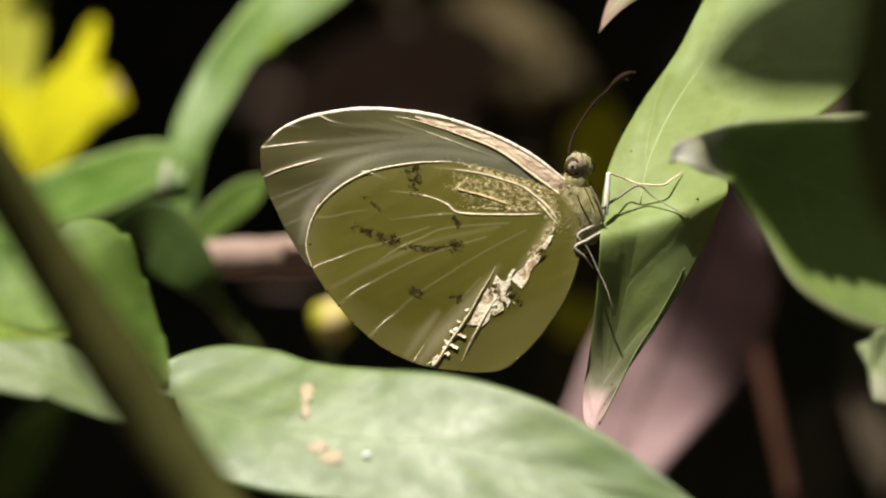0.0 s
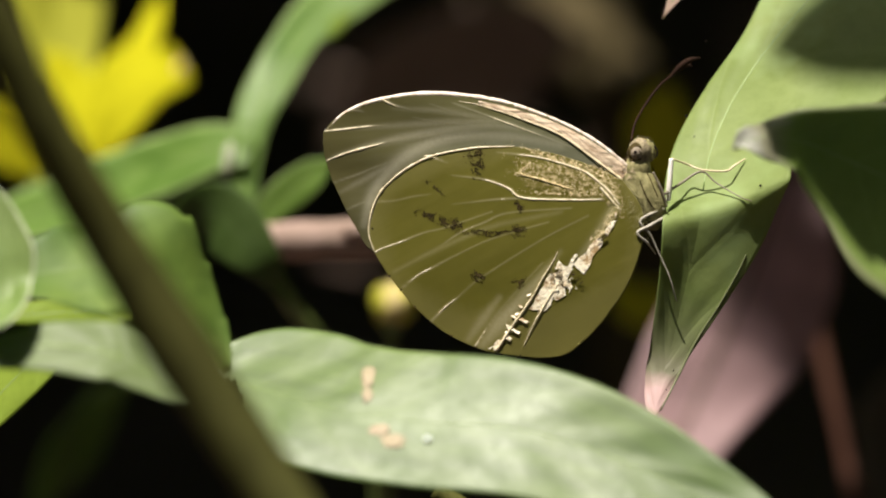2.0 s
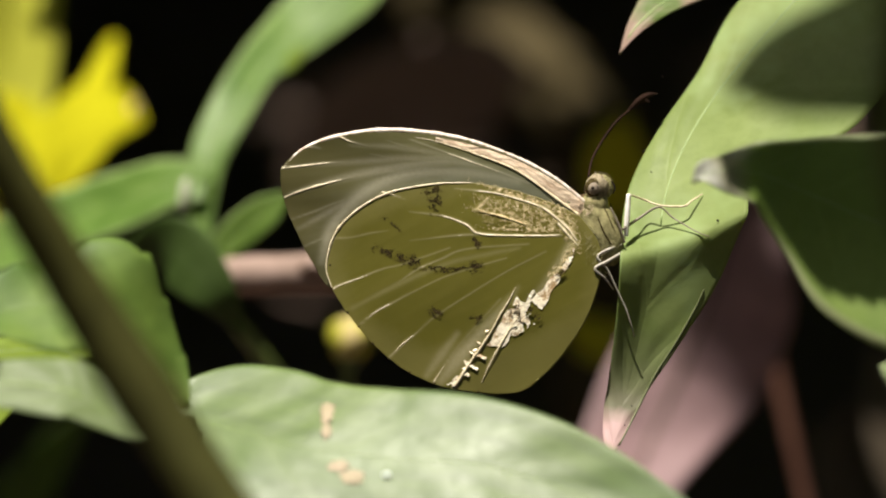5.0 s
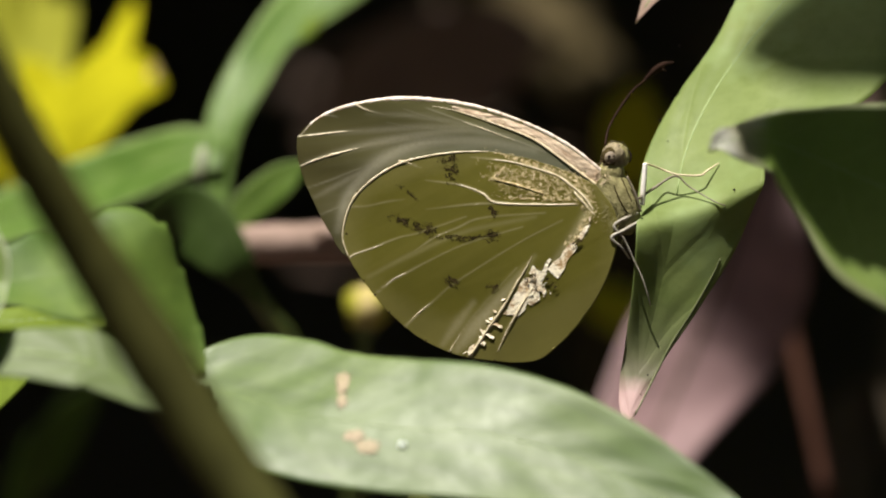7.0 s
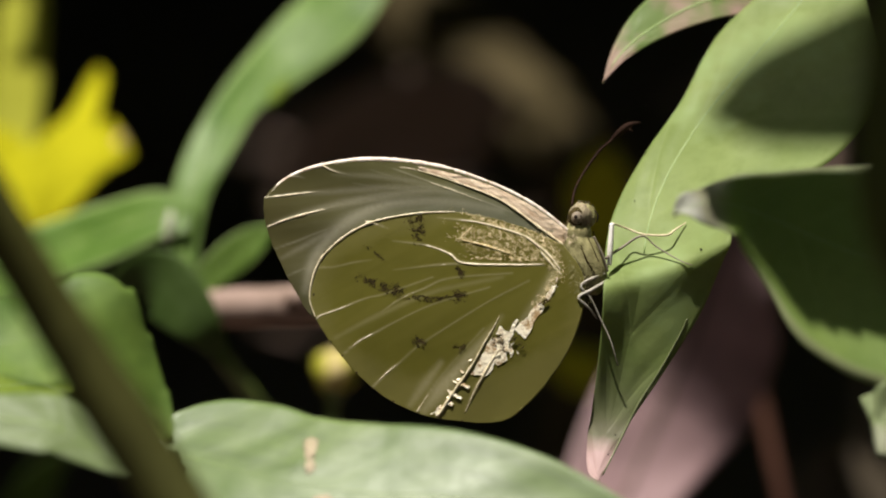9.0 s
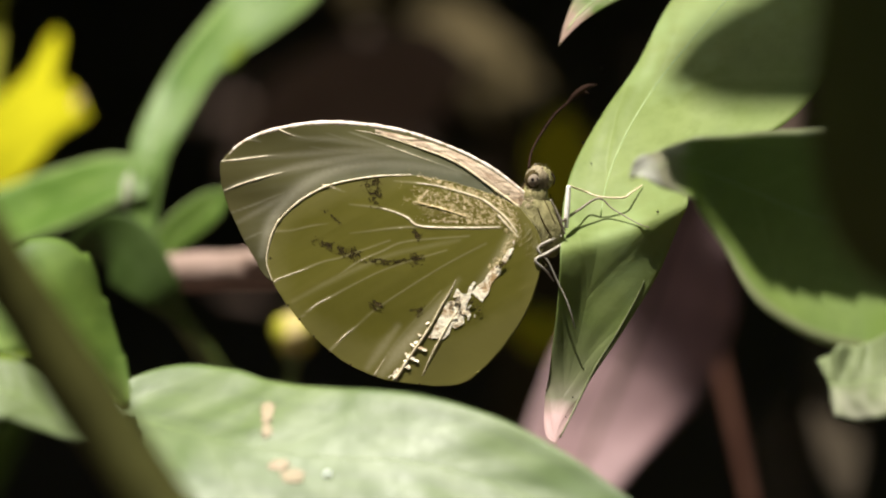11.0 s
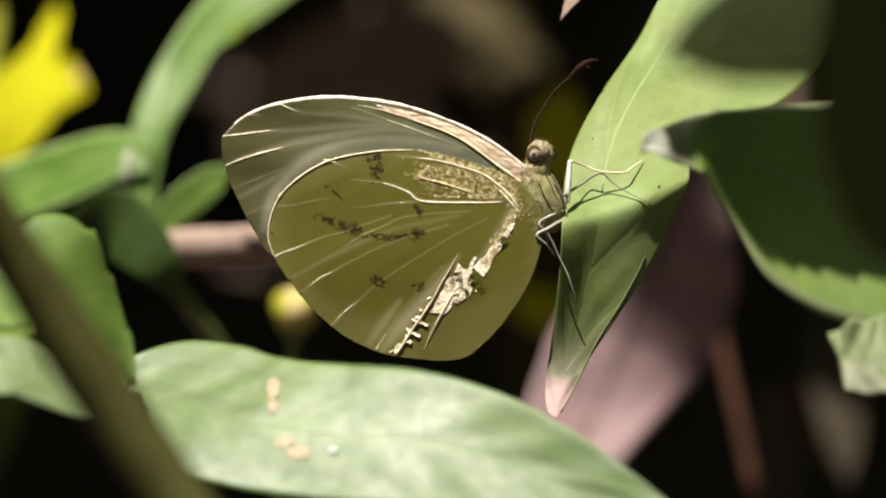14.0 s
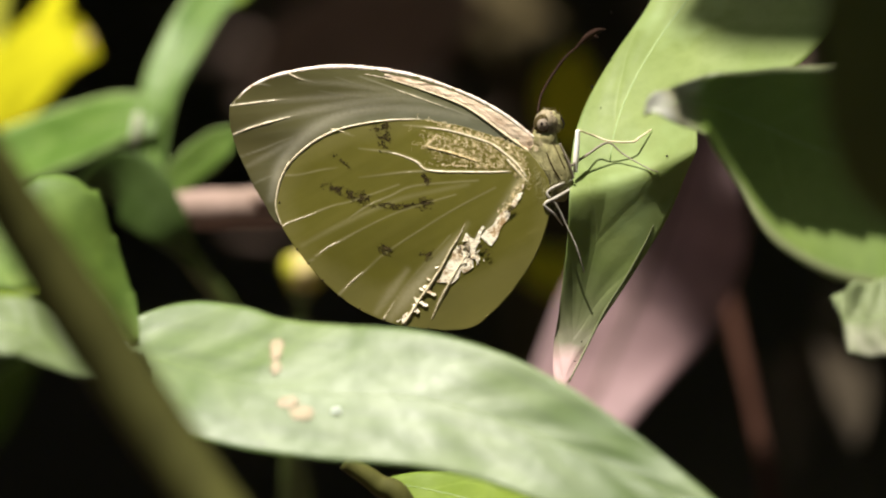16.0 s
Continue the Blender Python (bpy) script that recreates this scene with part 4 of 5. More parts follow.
    # hair on thorax, head and wing bases
    for count, centre, size, m, length, lean, tone, seed, name in (
        (3600, (9.95, 0.1, 2.85), (1.38, 1.08, 2.6), tilt, 0.12, (-0.16, -0.02, -0.3), BODY, 11, "thorax_hair"),
        (900, (9.4, -0.45, 1.6), (0.8, 0.7, 2.2), tilt, 0.3, (-0.45, -0.05, -0.5), BODY, 15, "wing_base_hair"),
        (300, (9.85, 0.0, 6.15), (0.9, 0.85, 0.9), Matrix.Identity(3), 0.2, (0.1, 0, 0.08), VEIN, 12, "pale_head_hair"),
        (330, (9.75, 0.0, 6.15), (0.9, 0.85, 0.88), Matrix.Identity(3), 0.16, (0.1, 0, 0.08), DARK_SCALE, 13, "dark_head_hair"),
        (420, (9.15, -0.3, 4.75), (0.75, 0.6, 0.95), Matrix.Identity(3), 0.25, (-0.2, 0, -0.15), SATIN, 14, "neck_hair"),
    ):
        rng, bm = random.Random(seed), bmesh.new()
        for _ in range(count):
            w, q = rng.uniform(0, 2 * math.pi), rng.uniform(-0.9, 0.97)
            if "head" in name and q < 0.25 and math.cos(w) < 0.6:
                continue
            r = math.sqrt(1 - q * q)
            nrm = m @ Vector((math.cos(w) * r, math.sin(w) * r, q))
            base = Vector(centre) + m @ Vector((math.cos(w) * r * size[0], math.sin(w) * r * size[1], q * size[2]))
            tip = base + nrm * length * rng.uniform(0.4, 1.2) + Vector(lean) * rng.random()
            o = nrm.cross(Vector((0.2, 0.4, 1))).normalized() * 0.013
            bm.faces.new([bm.verts.new(p) for p in (base - o, base + o, tip)])
        tagged(part(name, bm, tone, ob, "fine short hair"), kind="stuff")
    return ob


BUTTERFLY = build_butterfly()

# ---- leaves and stem in front ----
SHADED_BEND = dict(cup=0.03, wave=0.5, seed=6.1)
NEAR_THINGS, SHADED_THINGS, FLOWERS = [], [], []
SHADED_ROWS = [
    (16.4, 6.2, -22, 0.1, 0.1, 35), (17.4, 6.75, -21.8, 0.75, 0.85, 35), (18.8, 7.1, -21.3, 1.3, 1.6, 32), (20.3, 7.0, -20.7, 1.95, 2.3, 22), (22, 6.6, -20.2, 2.7, 2.95, 14), (25.15, 5.3, -19.6, 4.8, 4.9, 10), (29.2, 3.6, -19.2, 6.9, 8.0, 8), (34.1, 2.2, -20, 8.4, 8.8, 10), (40.66, 0.8, -23, 7.35, 7.35, 14), (45.56, 0.2, -26, 0, 0, 14),
]


def build_front():
    big = leaf("broad_leaf", [
        (-22.82, -10.16, -15, 0.82, 0.82, 40), (-19.76, -10.9, -17, 3.9, 2.95, 44), (-15.67, -11.96, -20, 4.85, 3.8, 45), (-11.59, -12.94, -22.5, 4.9, 4.4, 42), (-5.47, -13.76, -24.4, 5.15, 4.7, 37),
        (0.65, -14.12, -25.4, 4.75, 4.95, 32), (6.78, -15.76, -26.8, 4.15, 4.65, 24), (12.9, -18.41, -29.5, 3.2, 4.1, 19), (19.02, -21.27, -32, 1.8, 2.53, 18), (25.15, -24.25, -34, 0, 0, 30),
    ], GLOSS_GREEN, "broad glossy light green leaf with brown scars", 0.05, None, [(-22.7, -10.16, -15, 0.5), (-22.37, -9.92, -30, 0.55), (-22.21, -9.43, -48, 0.6)], cup=0.04, wave=0.4, waves=1.6, nu=150, nv=30, seed=0.6, ridges=0.06, ridge_count=10)
    for u, v, a, b in ((0.345, -0.52, 0.48, 1.2), (0.353, -0.28, 0.36, 0.6), (0.390, 0.18, 0.65, 0.5), (0.412, 0.33, 0.85, 0.6)):
        part("leaf_scar", patch(big.children[0], u, v, a, b), PALE_SPOT, big.children[0], "small pinkish brown scar")
    for u, v in ((0.452, 0.3),):
        part("dew_drop", patch(big.children[0], u, v, 0.26, 0.26, 0.22), DEW, big.children[0], "tiny glinting dew drop")
    low = leaf("pointed_leaf", [
        (-22.4, -12.7, -33, 0.1, 0.1, -42), (-23.4, -12.0, -33, 0.6, 0.75, -42), (-25.45, -10.75, -33, 1.1, 1.35, -42), (-27.6, -9.4, -33, 1.65, 2.0, -42), (-28.6, -8.95, -33, 1.9, 2.25, -42), (-29.6, -8.75, -33, 1.95, 2.2, -41), (-32.8, -8.42, -33, 1.75, 1.75, -40), (-36.5, -8.8, -33, 1.2, 1.2, -40), (-40, -9.2, -33, 0.3, 0.3, -40),
    ], SATIN_GREEN, "pale pointed leaf beside the stem", 0.12, None, [(-39.8, -9.2, -33, 0.3), (-44.29, -14.74, -24, 0.5), (-47.51, -75.88, 20, 0.8)], cup=0.02, nu=90, seed=2.2)
    strip = leaf("sunlit_leaf", [
        (-43, -6.2, -18, 0.1, 0.1, 30), (-36, -6.2, -18, 0.9, 0.6, 30), (-30, -6.0, -18, 0.9, 0.7, 30), (-26, -7.2, -18, 1.0, 0.8, 10), (-23.8, -10, -18, 0.8, 1.0, -20), (-22.8, -12, -18, 0, 0, -20),
    ], SPRING_GREEN, "narrow yellow-green leaf under the toothed leaf", 0.06, None, [(-42.8, -6.2, -18, 0.4), (-48, -16, -16, 0.5), (-50, -75.88, 10, 0.7)], seed=3.3)
    serrate = leaf("serrated_leaf", [
        (-40.98, -4.2, -26, 0.8, 0.8, 45), (-34.45, -3.3, -25, 2.1, 2.3, 45), (-30.5, -2.7, -24.5, 3.0, 3.3, 45), (-27.5, -2.3, -24, 4.2, 4.4, 45), (-25.06, -3.84, -23, 4.25, 4.29, 42), (-22.41, -6.49, -22, 2.69, 2.53, 40), (-20.08, -10.16, -21, 0, 0, 40),
    ], DULL_GREEN, "mottled green leaf with a toothed edge", 0.05, None, [(-40.82, -4.2, -26, 0.5), (-49.15, -7.31, -22, 0.6), (-52.41, -75.88, 20, 0.8)], fold=0.1, wave=0.6, waves=2.6, teeth=0.1, tooth_count=8, seed=4.0)
    edge_leaf = leaf("upright_leaf", [
        (-38.6, 4.6, -30, 0, 0, -10), (-37.2, 2.4, -30.5, 0.9, 1.2, -10), (-36.2, 0.3, -31, 1.3, 1.9, -10), (-35.7, -1.6, -31.5, 1.75, 2.4, -10), (-35.7, -3.6, -32, 1.6, 2.4, -10), (-35.9, -5.2, -33, 1.5, 2.1, -30), (-36.6, -6.5, -34.5, 0.9, 1.3, -40), (-37.4, -7.2, -35, 0, 0, -40),
    ], PALE_GREEN, "pale green upright leaf beside the stem", 0.06, None, [(-37.4, -7.1, -35, 0.3), (-43.25, -11.57, -36, 0.5), (-45.88, -63.64, -20, 0.7)], cup=0.15, seed=5.5)
    stem = thing("leaning_stem", at(-12.41, -23.23, -70), "leaning brownish green stem crossing before the leaves", "stem")
    part("stalk", tube([(-52.0, 40.86, -80, 1.2), (-44.4, 28.21, -77, 1.5), (-37.2, 15.14, -74, 1.75), (-33.2, 7.31, -72, 1.95), (-28.5, -0.57, -70, 2.15), (-23.75, -8.12, -69, 2.3), (-19.0, -15.27, -69, 2.35), (-13.4, -23.23, -70, 2.35), (-5.88, -33.02, -72, 2.04), (3.1, -45.68, -74, 2.12), (12.08, -59.56, -76, 2.25)], 48, 14, knots=0.06), STEM_BROWN, stem)
    part("node", ball(at(-23.9, -10.3, -66), (0.8, 0.8, 0.8), None, 0.3, 14), STEM_GREEN, stem, "small green bud on the stem")
    shade = leaf("shaded_leaf", SHADED_ROWS, LIT_EDGE_GREEN, "deep green leaf in the shade with a sunlit margin", 0.04, None, [(45.35, 0.2, -26, 0.6), (51.68, -14.65, -26, 0.7), (55.76, -63.64, -20, 0.9)], **SHADED_BEND)
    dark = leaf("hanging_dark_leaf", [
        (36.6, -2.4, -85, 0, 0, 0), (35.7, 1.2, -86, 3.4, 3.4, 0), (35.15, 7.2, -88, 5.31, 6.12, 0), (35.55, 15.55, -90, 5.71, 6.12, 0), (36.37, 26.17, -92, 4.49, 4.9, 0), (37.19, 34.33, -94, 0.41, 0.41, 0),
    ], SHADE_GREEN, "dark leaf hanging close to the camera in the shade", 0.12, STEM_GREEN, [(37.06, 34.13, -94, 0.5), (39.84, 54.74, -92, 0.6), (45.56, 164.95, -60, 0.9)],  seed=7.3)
    curl = leaf("curled_leaf", [
        (30.7, -8.75, -25, 1.7, 1.9, 20), (31.1, -8.7, -25, 2.4, 2.4, 20), (33.0, -8.55, -25.5, 2.75, 2.6, 25), (36, -8.1, -26, 3.0, 2.7, 25), (40.5, -7.4, -27, 0.6, 0.6, 30),
    ], GREY_GREEN, "small crumpled pale green leaf", 0.06, None, [(40.3, -7.4, -27, 0.4), (45, -14, -22, 0.5), (48, -76, -10, 0.7)], wave=0.5, waves=2.4, seed=8.8, ridges=0.25, ridge_count=5)
    under = leaf("lower_leaf", [
        (-3.43, -20.17, -6, 0, 0, 30), (0.65, -20.57, -6, 1.22, 1.22, 30), (6.78, -22.21, -8, 2.25, 2.04, 30), (14.94, -25.27, -10, 2.04, 2.04, 30), (23.1, -28.94, -12, 0, 0, 30),
    ], SPRING_GREEN, "bright green leaf beneath the broad leaf", 0.06, None, [(22.9, -28.86, -12, 0.4), (28.41, -37.11, -8, 0.5), (31.68, -75.88, 10, 0.7)], seed=9.4)
    twig = thing("bent_twig", at(-3.8, -19.4, -8), "brownish green stem beneath the broad leaf", "stem")
    part("stalk", tube([(-5.0, -18.6, -8, 0.6), (-2.6, -20.2, -8, 0.8), (-0.3, -22.9, -8, 0.95), (3.1, -39.15, -4, 1.22), (3.92, -75.88, 10, 1.39)], 30, 12), STEM_BROWN, twig)
    spare = leaf("fresh_leaf", [
        (-31.0, -6.6, -8, 0, 0, -30), (-33.2, -8.6, -8, 1.65, 1.2, -30), (-36.2, -11.6, -8, 1.75, 1.5, -30), (-39.5, -15, -8, 1.2, 1.2, -30), (-41.5, -17, -8, 0, 0, -30),
    ], SPRING_GREEN, "small fresh green leaf below the pointed leaf", 0.06, None, [(-41.3, -16.8, -8, 0.4), (-44.25, -22.82, -8, 0.5), (-45.88, -75.88, 10, 0.7)], seed=1.3)
    NEAR_THINGS.extend([strip, spare, big, low, serrate, edge_leaf, stem, dark, under, twig])
    SHADED_THINGS.extend([shade, curl])


build_front()


# ---- plants behind ----
def build_behind():
    plant = thing("green_plant", at(-18.53, 0.45, 68), "soft green plant with long narrow leaves behind", "plant")
    def plant_leaf(rows, tone, label, shape):
        bm, spine = blade(rows, **shape)
        b = part("leaf", bm, tone, plant, label)
        if tone is not DEEP_GREEN:
            part("midrib", spine_tube(spine, 0.09, 0.05), RIB_GREEN, b)

    plant_leaf([(-18.9, 0.6, 66, 0.5, 0.7, 5), (-18.8, 4.3, 67, 0.9, 0.95, 8), (-18.3, 8.0, 69, 1.4, 1.35, 10), (-16.7, 11.3, 72, 1.6, 1.6, 14), (-14.6, 14.1, 75, 1.75, 1.3, 22), (-12.1, 16.9, 78, 2.0, 2.1, 26), (-9.2, 20.0, 81, 2.3, 2.8, 26), (-6.6, 22.6, 84, 2.1, 2.4, 26), (-4.4, 25.5, 87, 1.6, 1.6, 24), (-3, 27.2, 89, 0, 0, 14)], FRESH_GREEN, "long narrow leaf with a twisted middle", dict(fold=0.04, wave=0.4, waves=2.2, nu=70, seed=1.1))
    plant_leaf([(-12.9, 13.9, 74, 0.1, 0.1, 30), (-12.45, 14.6, 74, 0.45, 0.5, 30), (-11.9, 15.3, 74, 0.45, 0.5, 30), (-11.3, 15.9, 74, 0.1, 0.1, 30)], SPRING_GREEN, "turned leaf edge shining yellow-green", dict(thick=0.3, nu=20, nv=6, seed=6.1))
    plant_leaf([(-18.3, 5.9, 67, 1.2, 1.0, -25), (-21.0, 5.9, 68, 1.9, 1.7, -36), (-24.8, 4.6, 70, 2.2, 2.0, -40), (-28.3, 3.3, 72, 2.3, 2.1, -40), (-33, 1.5, 74, 2.1, 2.0, -40), (-37.5, 0.0, 76, 1.3, 1.3, -40), (-40.58, -1.4, 78, 0, 0, -40)], FRESH_GREEN, "side leaf", dict(fold=0.1, seed=2.7))
    # a pale ovoid added where the joint catches the sun
    part("leaf_joint", ball(at(-20.0, 5.2, 61), (0.5, 0.4, 1.4), Euler((0, radians(8), 0)).to_matrix(), 0.3, 16), PALE_GREEN, plant, "pale blob added for the highlight at the leaf joint")
    plant_leaf([(-18.33, -0.37, 66, 0.33, 0.33, 20), (-16.7, 1.67, 65, 1.22, 0.98, 20), (-14.45, 3.63, 63, 1.22, 1.22, 20), (-12.9, 4.74, 62, 0.57, 0.57, 20), (-12.12, 5.14, 61, 0, 0, 20)], FRESH_GREEN, "small leaf", dict(fold=0.15, seed=3.9))
    # this leaf belongs in shade; a darker green stands for it
    plant_leaf([(-24.6, 1.2, 58, 0, 0, -20), (-21.4, 1.5, 55, 2.0, 2.3, -20), (-19.4, 0.1, 53, 2.2, 2.5, -20), (-17.5, -2.4, 52, 1.5, 1.5, -20), (-15.47, -5.3, 54, 0, 0, -20)], DEEP_GREEN, "lower leaf in shade, coloured darker", dict(seed=4.6))
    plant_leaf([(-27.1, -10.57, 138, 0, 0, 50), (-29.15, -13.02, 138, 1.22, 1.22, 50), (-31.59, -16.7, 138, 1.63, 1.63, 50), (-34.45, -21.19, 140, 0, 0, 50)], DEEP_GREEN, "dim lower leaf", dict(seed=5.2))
    part("stem", tube([(-19.76, 5.76, 69, 0.57), (-18.86, 2.49, 69, 0.65), (-17.92, -1.18, 71, 0.65), (-15.67, -4.86, 73, 0.61), (-12.82, -8.94, 76, 0.61), (-9.14, -16.7, 80, 0.65), (-6.69, -30.98, 88, 0.69), (-5.88, -47.31, 96, 0.73)], 40, 10), STEM_GREEN, plant)

    flower = thing("yellow_flower", at(-29.9, 4.3, 118), "bright yellow flower with ragged petals, out of focus", "flower")
    def petal(rows, tone):
        bm, _ = blade(rows, wave=0.3, waves=1.3, cup=0.1, nu=30, nv=12)
        part("petal", bm, tone, flower)

    petal([(-29.9, 4.3, 118, 0.5, 0.5, 0), (-28.9, 7.2, 120, 2.6, 1.9, 10), (-27.4, 10.4, 122, 2.5, 1.5, 10), (-26.1, 13.4, 124, 1.15, 0.95, 10), (-25.4, 15.4, 127, 0.65, 0.65, 10), (-25.0, 16.6, 129, 0.2, 0.25, 10)], YELLOW)
    petal([(-29.3, 5.0, 117, 0.6, 0.4, -10), (-27.5, 7.6, 118, 1.6, 1.0, 15), (-25.9, 9.7, 119, 1.7, 1.1, 20), (-24.6, 10.9, 120, 1.9, 1.5, 22), (-23.8, 11.4, 121, 1.8, 1.5, 22), (-23.3, 11.7, 121, 1.2, 1.1, 22)], YELLOW)
    petal([(-30.2, 4.6, 119, 0.6, 0.6, 10), (-31.2, 7.6, 121, 2.2, 2.2, 15), (-32.3, 10.6, 124, 1.9, 2.0, 15), (-33.1, 12.6, 126, 0.2, 0.2, 15)], YELLOW)
    petal([(-30.3, 6.0, 121, 0.7, 0.7, 14), (-33, 6.0, 123, 2.4, 2.4, 14), (-36.6, 6.7, 126, 2.6, 2.6, 14), (-41, 8.2, 130, 0, 0, 14)], YELLOW)
    # the two upper petals have their shade in the colour
    petal([(-31.4, 8.5, 130, 1.2, 1.2, 18), (-30.9, 12.5, 133, 1.9, 1.4, 18), (-30.5, 17, 136, 2.2, 1.5, 14), (-30.4, 22, 140, 2.0, 1.5, 10), (-30.6, 26, 143, 0.6, 0.6, 10)], SHADED_YELLOW)
    petal([(-33.8, 9.5, 132, 1.3, 1.3, -24), (-34.4, 14, 135, 1.5, 1.6, -24), (-34.6, 19, 138, 1.6, 1.6, -24), (-34.7, 24, 142, 1.3, 1.3, -20), (-34.7, 27, 145, 0, 0, -20)], SHADED_YELLOW)
    part("petal_tip", ball(at(-23.6, 11.5, 119.5), (0.35, 0.2, 0.8), Euler((0, radians(15), 0)).to_matrix(), 0.3, 16), PETAL_PINK, flower, "pale pinkish curled petal tip")
    part("flower_stalk", tube([(-30.2, 5.2, 120, 0.57), (-35.0, 1.67, 124, 0.53), (-43.0, -6.57, 124, 0.57), (-47.45, -51.39, 112, 0.65)], 30, 10), STEM_GREEN, flower)

    FLOWERS.append(flower)

    bud = thing("flower_bud", at(-8.1, -5.4, 76), "round pinkish yellow flower bud", "flower bud")
    part("bud", ball(at(-7.95, -5.2, 76), (1.8, 1.75, 1.95), None, 0.15, 20), BUD_PINK, bud)
    for x, z, a in ((-7.35, -5.2, 14), (-8.6, -5.3, -18), (-7.9, -5.8, 80)):
        part("petal", ball(at(x, z, 76.2), (1.2, 1.7, 1.85), Euler((0, radians(a), 0)).to_matrix(), 0.1, 24), BUD_YELLOW, bud, "yellow-green petal folded round the bud")
    part("sepal", ball(at(-8.1, -6.8, 76), (1.0, 1.0, 0.7), None, 0.2, 14), STEM_GREEN, bud, "small green sepal")
    part("flower_stalk", tube([(-8.1, -6.8, 76, 0.41), (-8.33, -10.16, 77, 0.41), (-9.14, -18.74, 80, 0.49), (-9.55, -30.98, 86, 0.53), (-9.76, -47.31, 94, 0.57)], 30, 8), STEM_GREEN, bud)

    stick = thing("dry_stick", at(-7.51, -0.57, 75), "pale pinkish dry stick lying across", "stick")
    part("wood", tube([(-18.74, -0.82, 57, 1.35), (-13.63, -0.61, 57, 1.43), (-9.14, -0.49, 58, 1.47), (-3.43, -0.61, 59, 1.43), (2.69, -1.1, 60, 1.39)], 36, 16, knots=0.12), TWIG_PINK, stick)

    part("knot", ball(at(-10.78, 0.04, 56), (1.2, 0.9, 0.9), None, 0.3, 14), TWIG_PINK, stick, "small knot")

    dead = leaf("dead_leaf", [
        (8.2, -23.23, 88, 0, 0, -15), (10.8, -18.74, 99, 3.67, 2.2, -10), (13.3, -13.43, 105, 4.9, 3.6, -4), (15.7, -8.12, 106.5, 5.0, 5.7, 4), (18.0, -2.41, 105, 4.6, 6.2, 4), (19.63, 2.49, 102.5, 3.27, 4.4, 4), (21.68, 7.39, 100, 0, 0, 4),
    ], DEAD_MAUVE, "curled mauve dead leaf hanging in the twigs", 0.3, DEAD_BROWN, wave=1.2, waves=2, thick=0.5, seed=2.9)
    red = thing("red_stem", at(25.15, -18.74, 80), "thin reddish brown stem", "stem")
    part("stalk", tube([(19.23, 5.76, 150, 0.37), (20.65, 0.45, 142, 0.41), (22.49, -6.49, 132, 0.49), (24.53, -15.47, 120, 0.47), (26.17, -23.63, 116, 0.52), (27.8, -33.02, 116, 0.6), (29.23, -43.23, 118, 0.73)], 40, 10), STEM_RED, red)
    for rows, label in (
        ([(11.88, 11.06, 190, 0, 0, 10), (11.35, 8.61, 190, 2.1, 2.2, 10), (11.27, 5.76, 190, 2.3, 2.2, 10), (10.86, 2.49, 190, 0, 0, 10)], "small yellowish leaf far behind"),
        ([(7.18, -3.22, 190, 0, 0, 10), (9.23, -4.86, 190, 1.47, 1.47, 10), (12.08, -5.88, 190, 1.47, 1.22, 10), (14.53, -6.49, 190, 0, 0, 10)], "small yellowish leaf far behind"),
    ):
        leaf("yellowish_leaf", rows, OLIVE_LEAF, label, nu=24, nv=10)
    for rows in (
        [(27.6, -20.5, 170, 0, 0, -20), (27.2, -17.0, 172, 1.7, 1.7, -25), (27.4, -13.2, 174, 2.0, 2.0, -25), (28.4, -9.6, 176, 0.2, 0.2, -25)],
        [(31.8, -18.5, 170, 0, 0, -20), (31.6, -14.4, 172, 1.5, 1.5, -25), (31.0, -9.6, 174, 1.9, 1.9, -25), (29.6, -5.2, 176, 0, 0, -25)],
        [(-12.5, 8.0, 240, 0, 0, -30), (-8.5, 9.8, 242, 3.6, 3.4, -30), (-3.5, 11.6, 246, 4.6, 4.2, -30), (1.5, 13.2, 250, 3.6, 3.4, -30), (5.5, 14.2, 254, 0, 0, -30)],
    ):
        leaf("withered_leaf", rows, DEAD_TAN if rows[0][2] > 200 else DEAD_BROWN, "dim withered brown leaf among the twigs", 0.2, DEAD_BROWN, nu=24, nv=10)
    branch = thing("grey_branch", at(4.0, 14.7, 302), "grey brown branch in the shade", "branch")
    part("wood", tube([(-8.5, 27.0, 330, 3.6), (-1.0, 19.2, 310, 3.6), (4.0, 14.7, 302, 3.5), (8.6, 10.4, 297, 3.3), (10.4, 3.6, 294, 2.94), (9.23, -8.12, 292, 2.86), (8.41, -17.1, 290, 2.86), (7.59, -26.08, 290, 2.86)], 40, 16, knots=0.15), GREY_BARK, branch)
    for x, z, r in ((4.9, 13.6, 1.9), (8.9, 5.5, 1.7)):
        part("knot", ball(at(x + 1.2, z, 290), (r, r * 0.8, r), None, 0.3, 14), GREY_BARK, branch, "rounded knot")


build_behind()


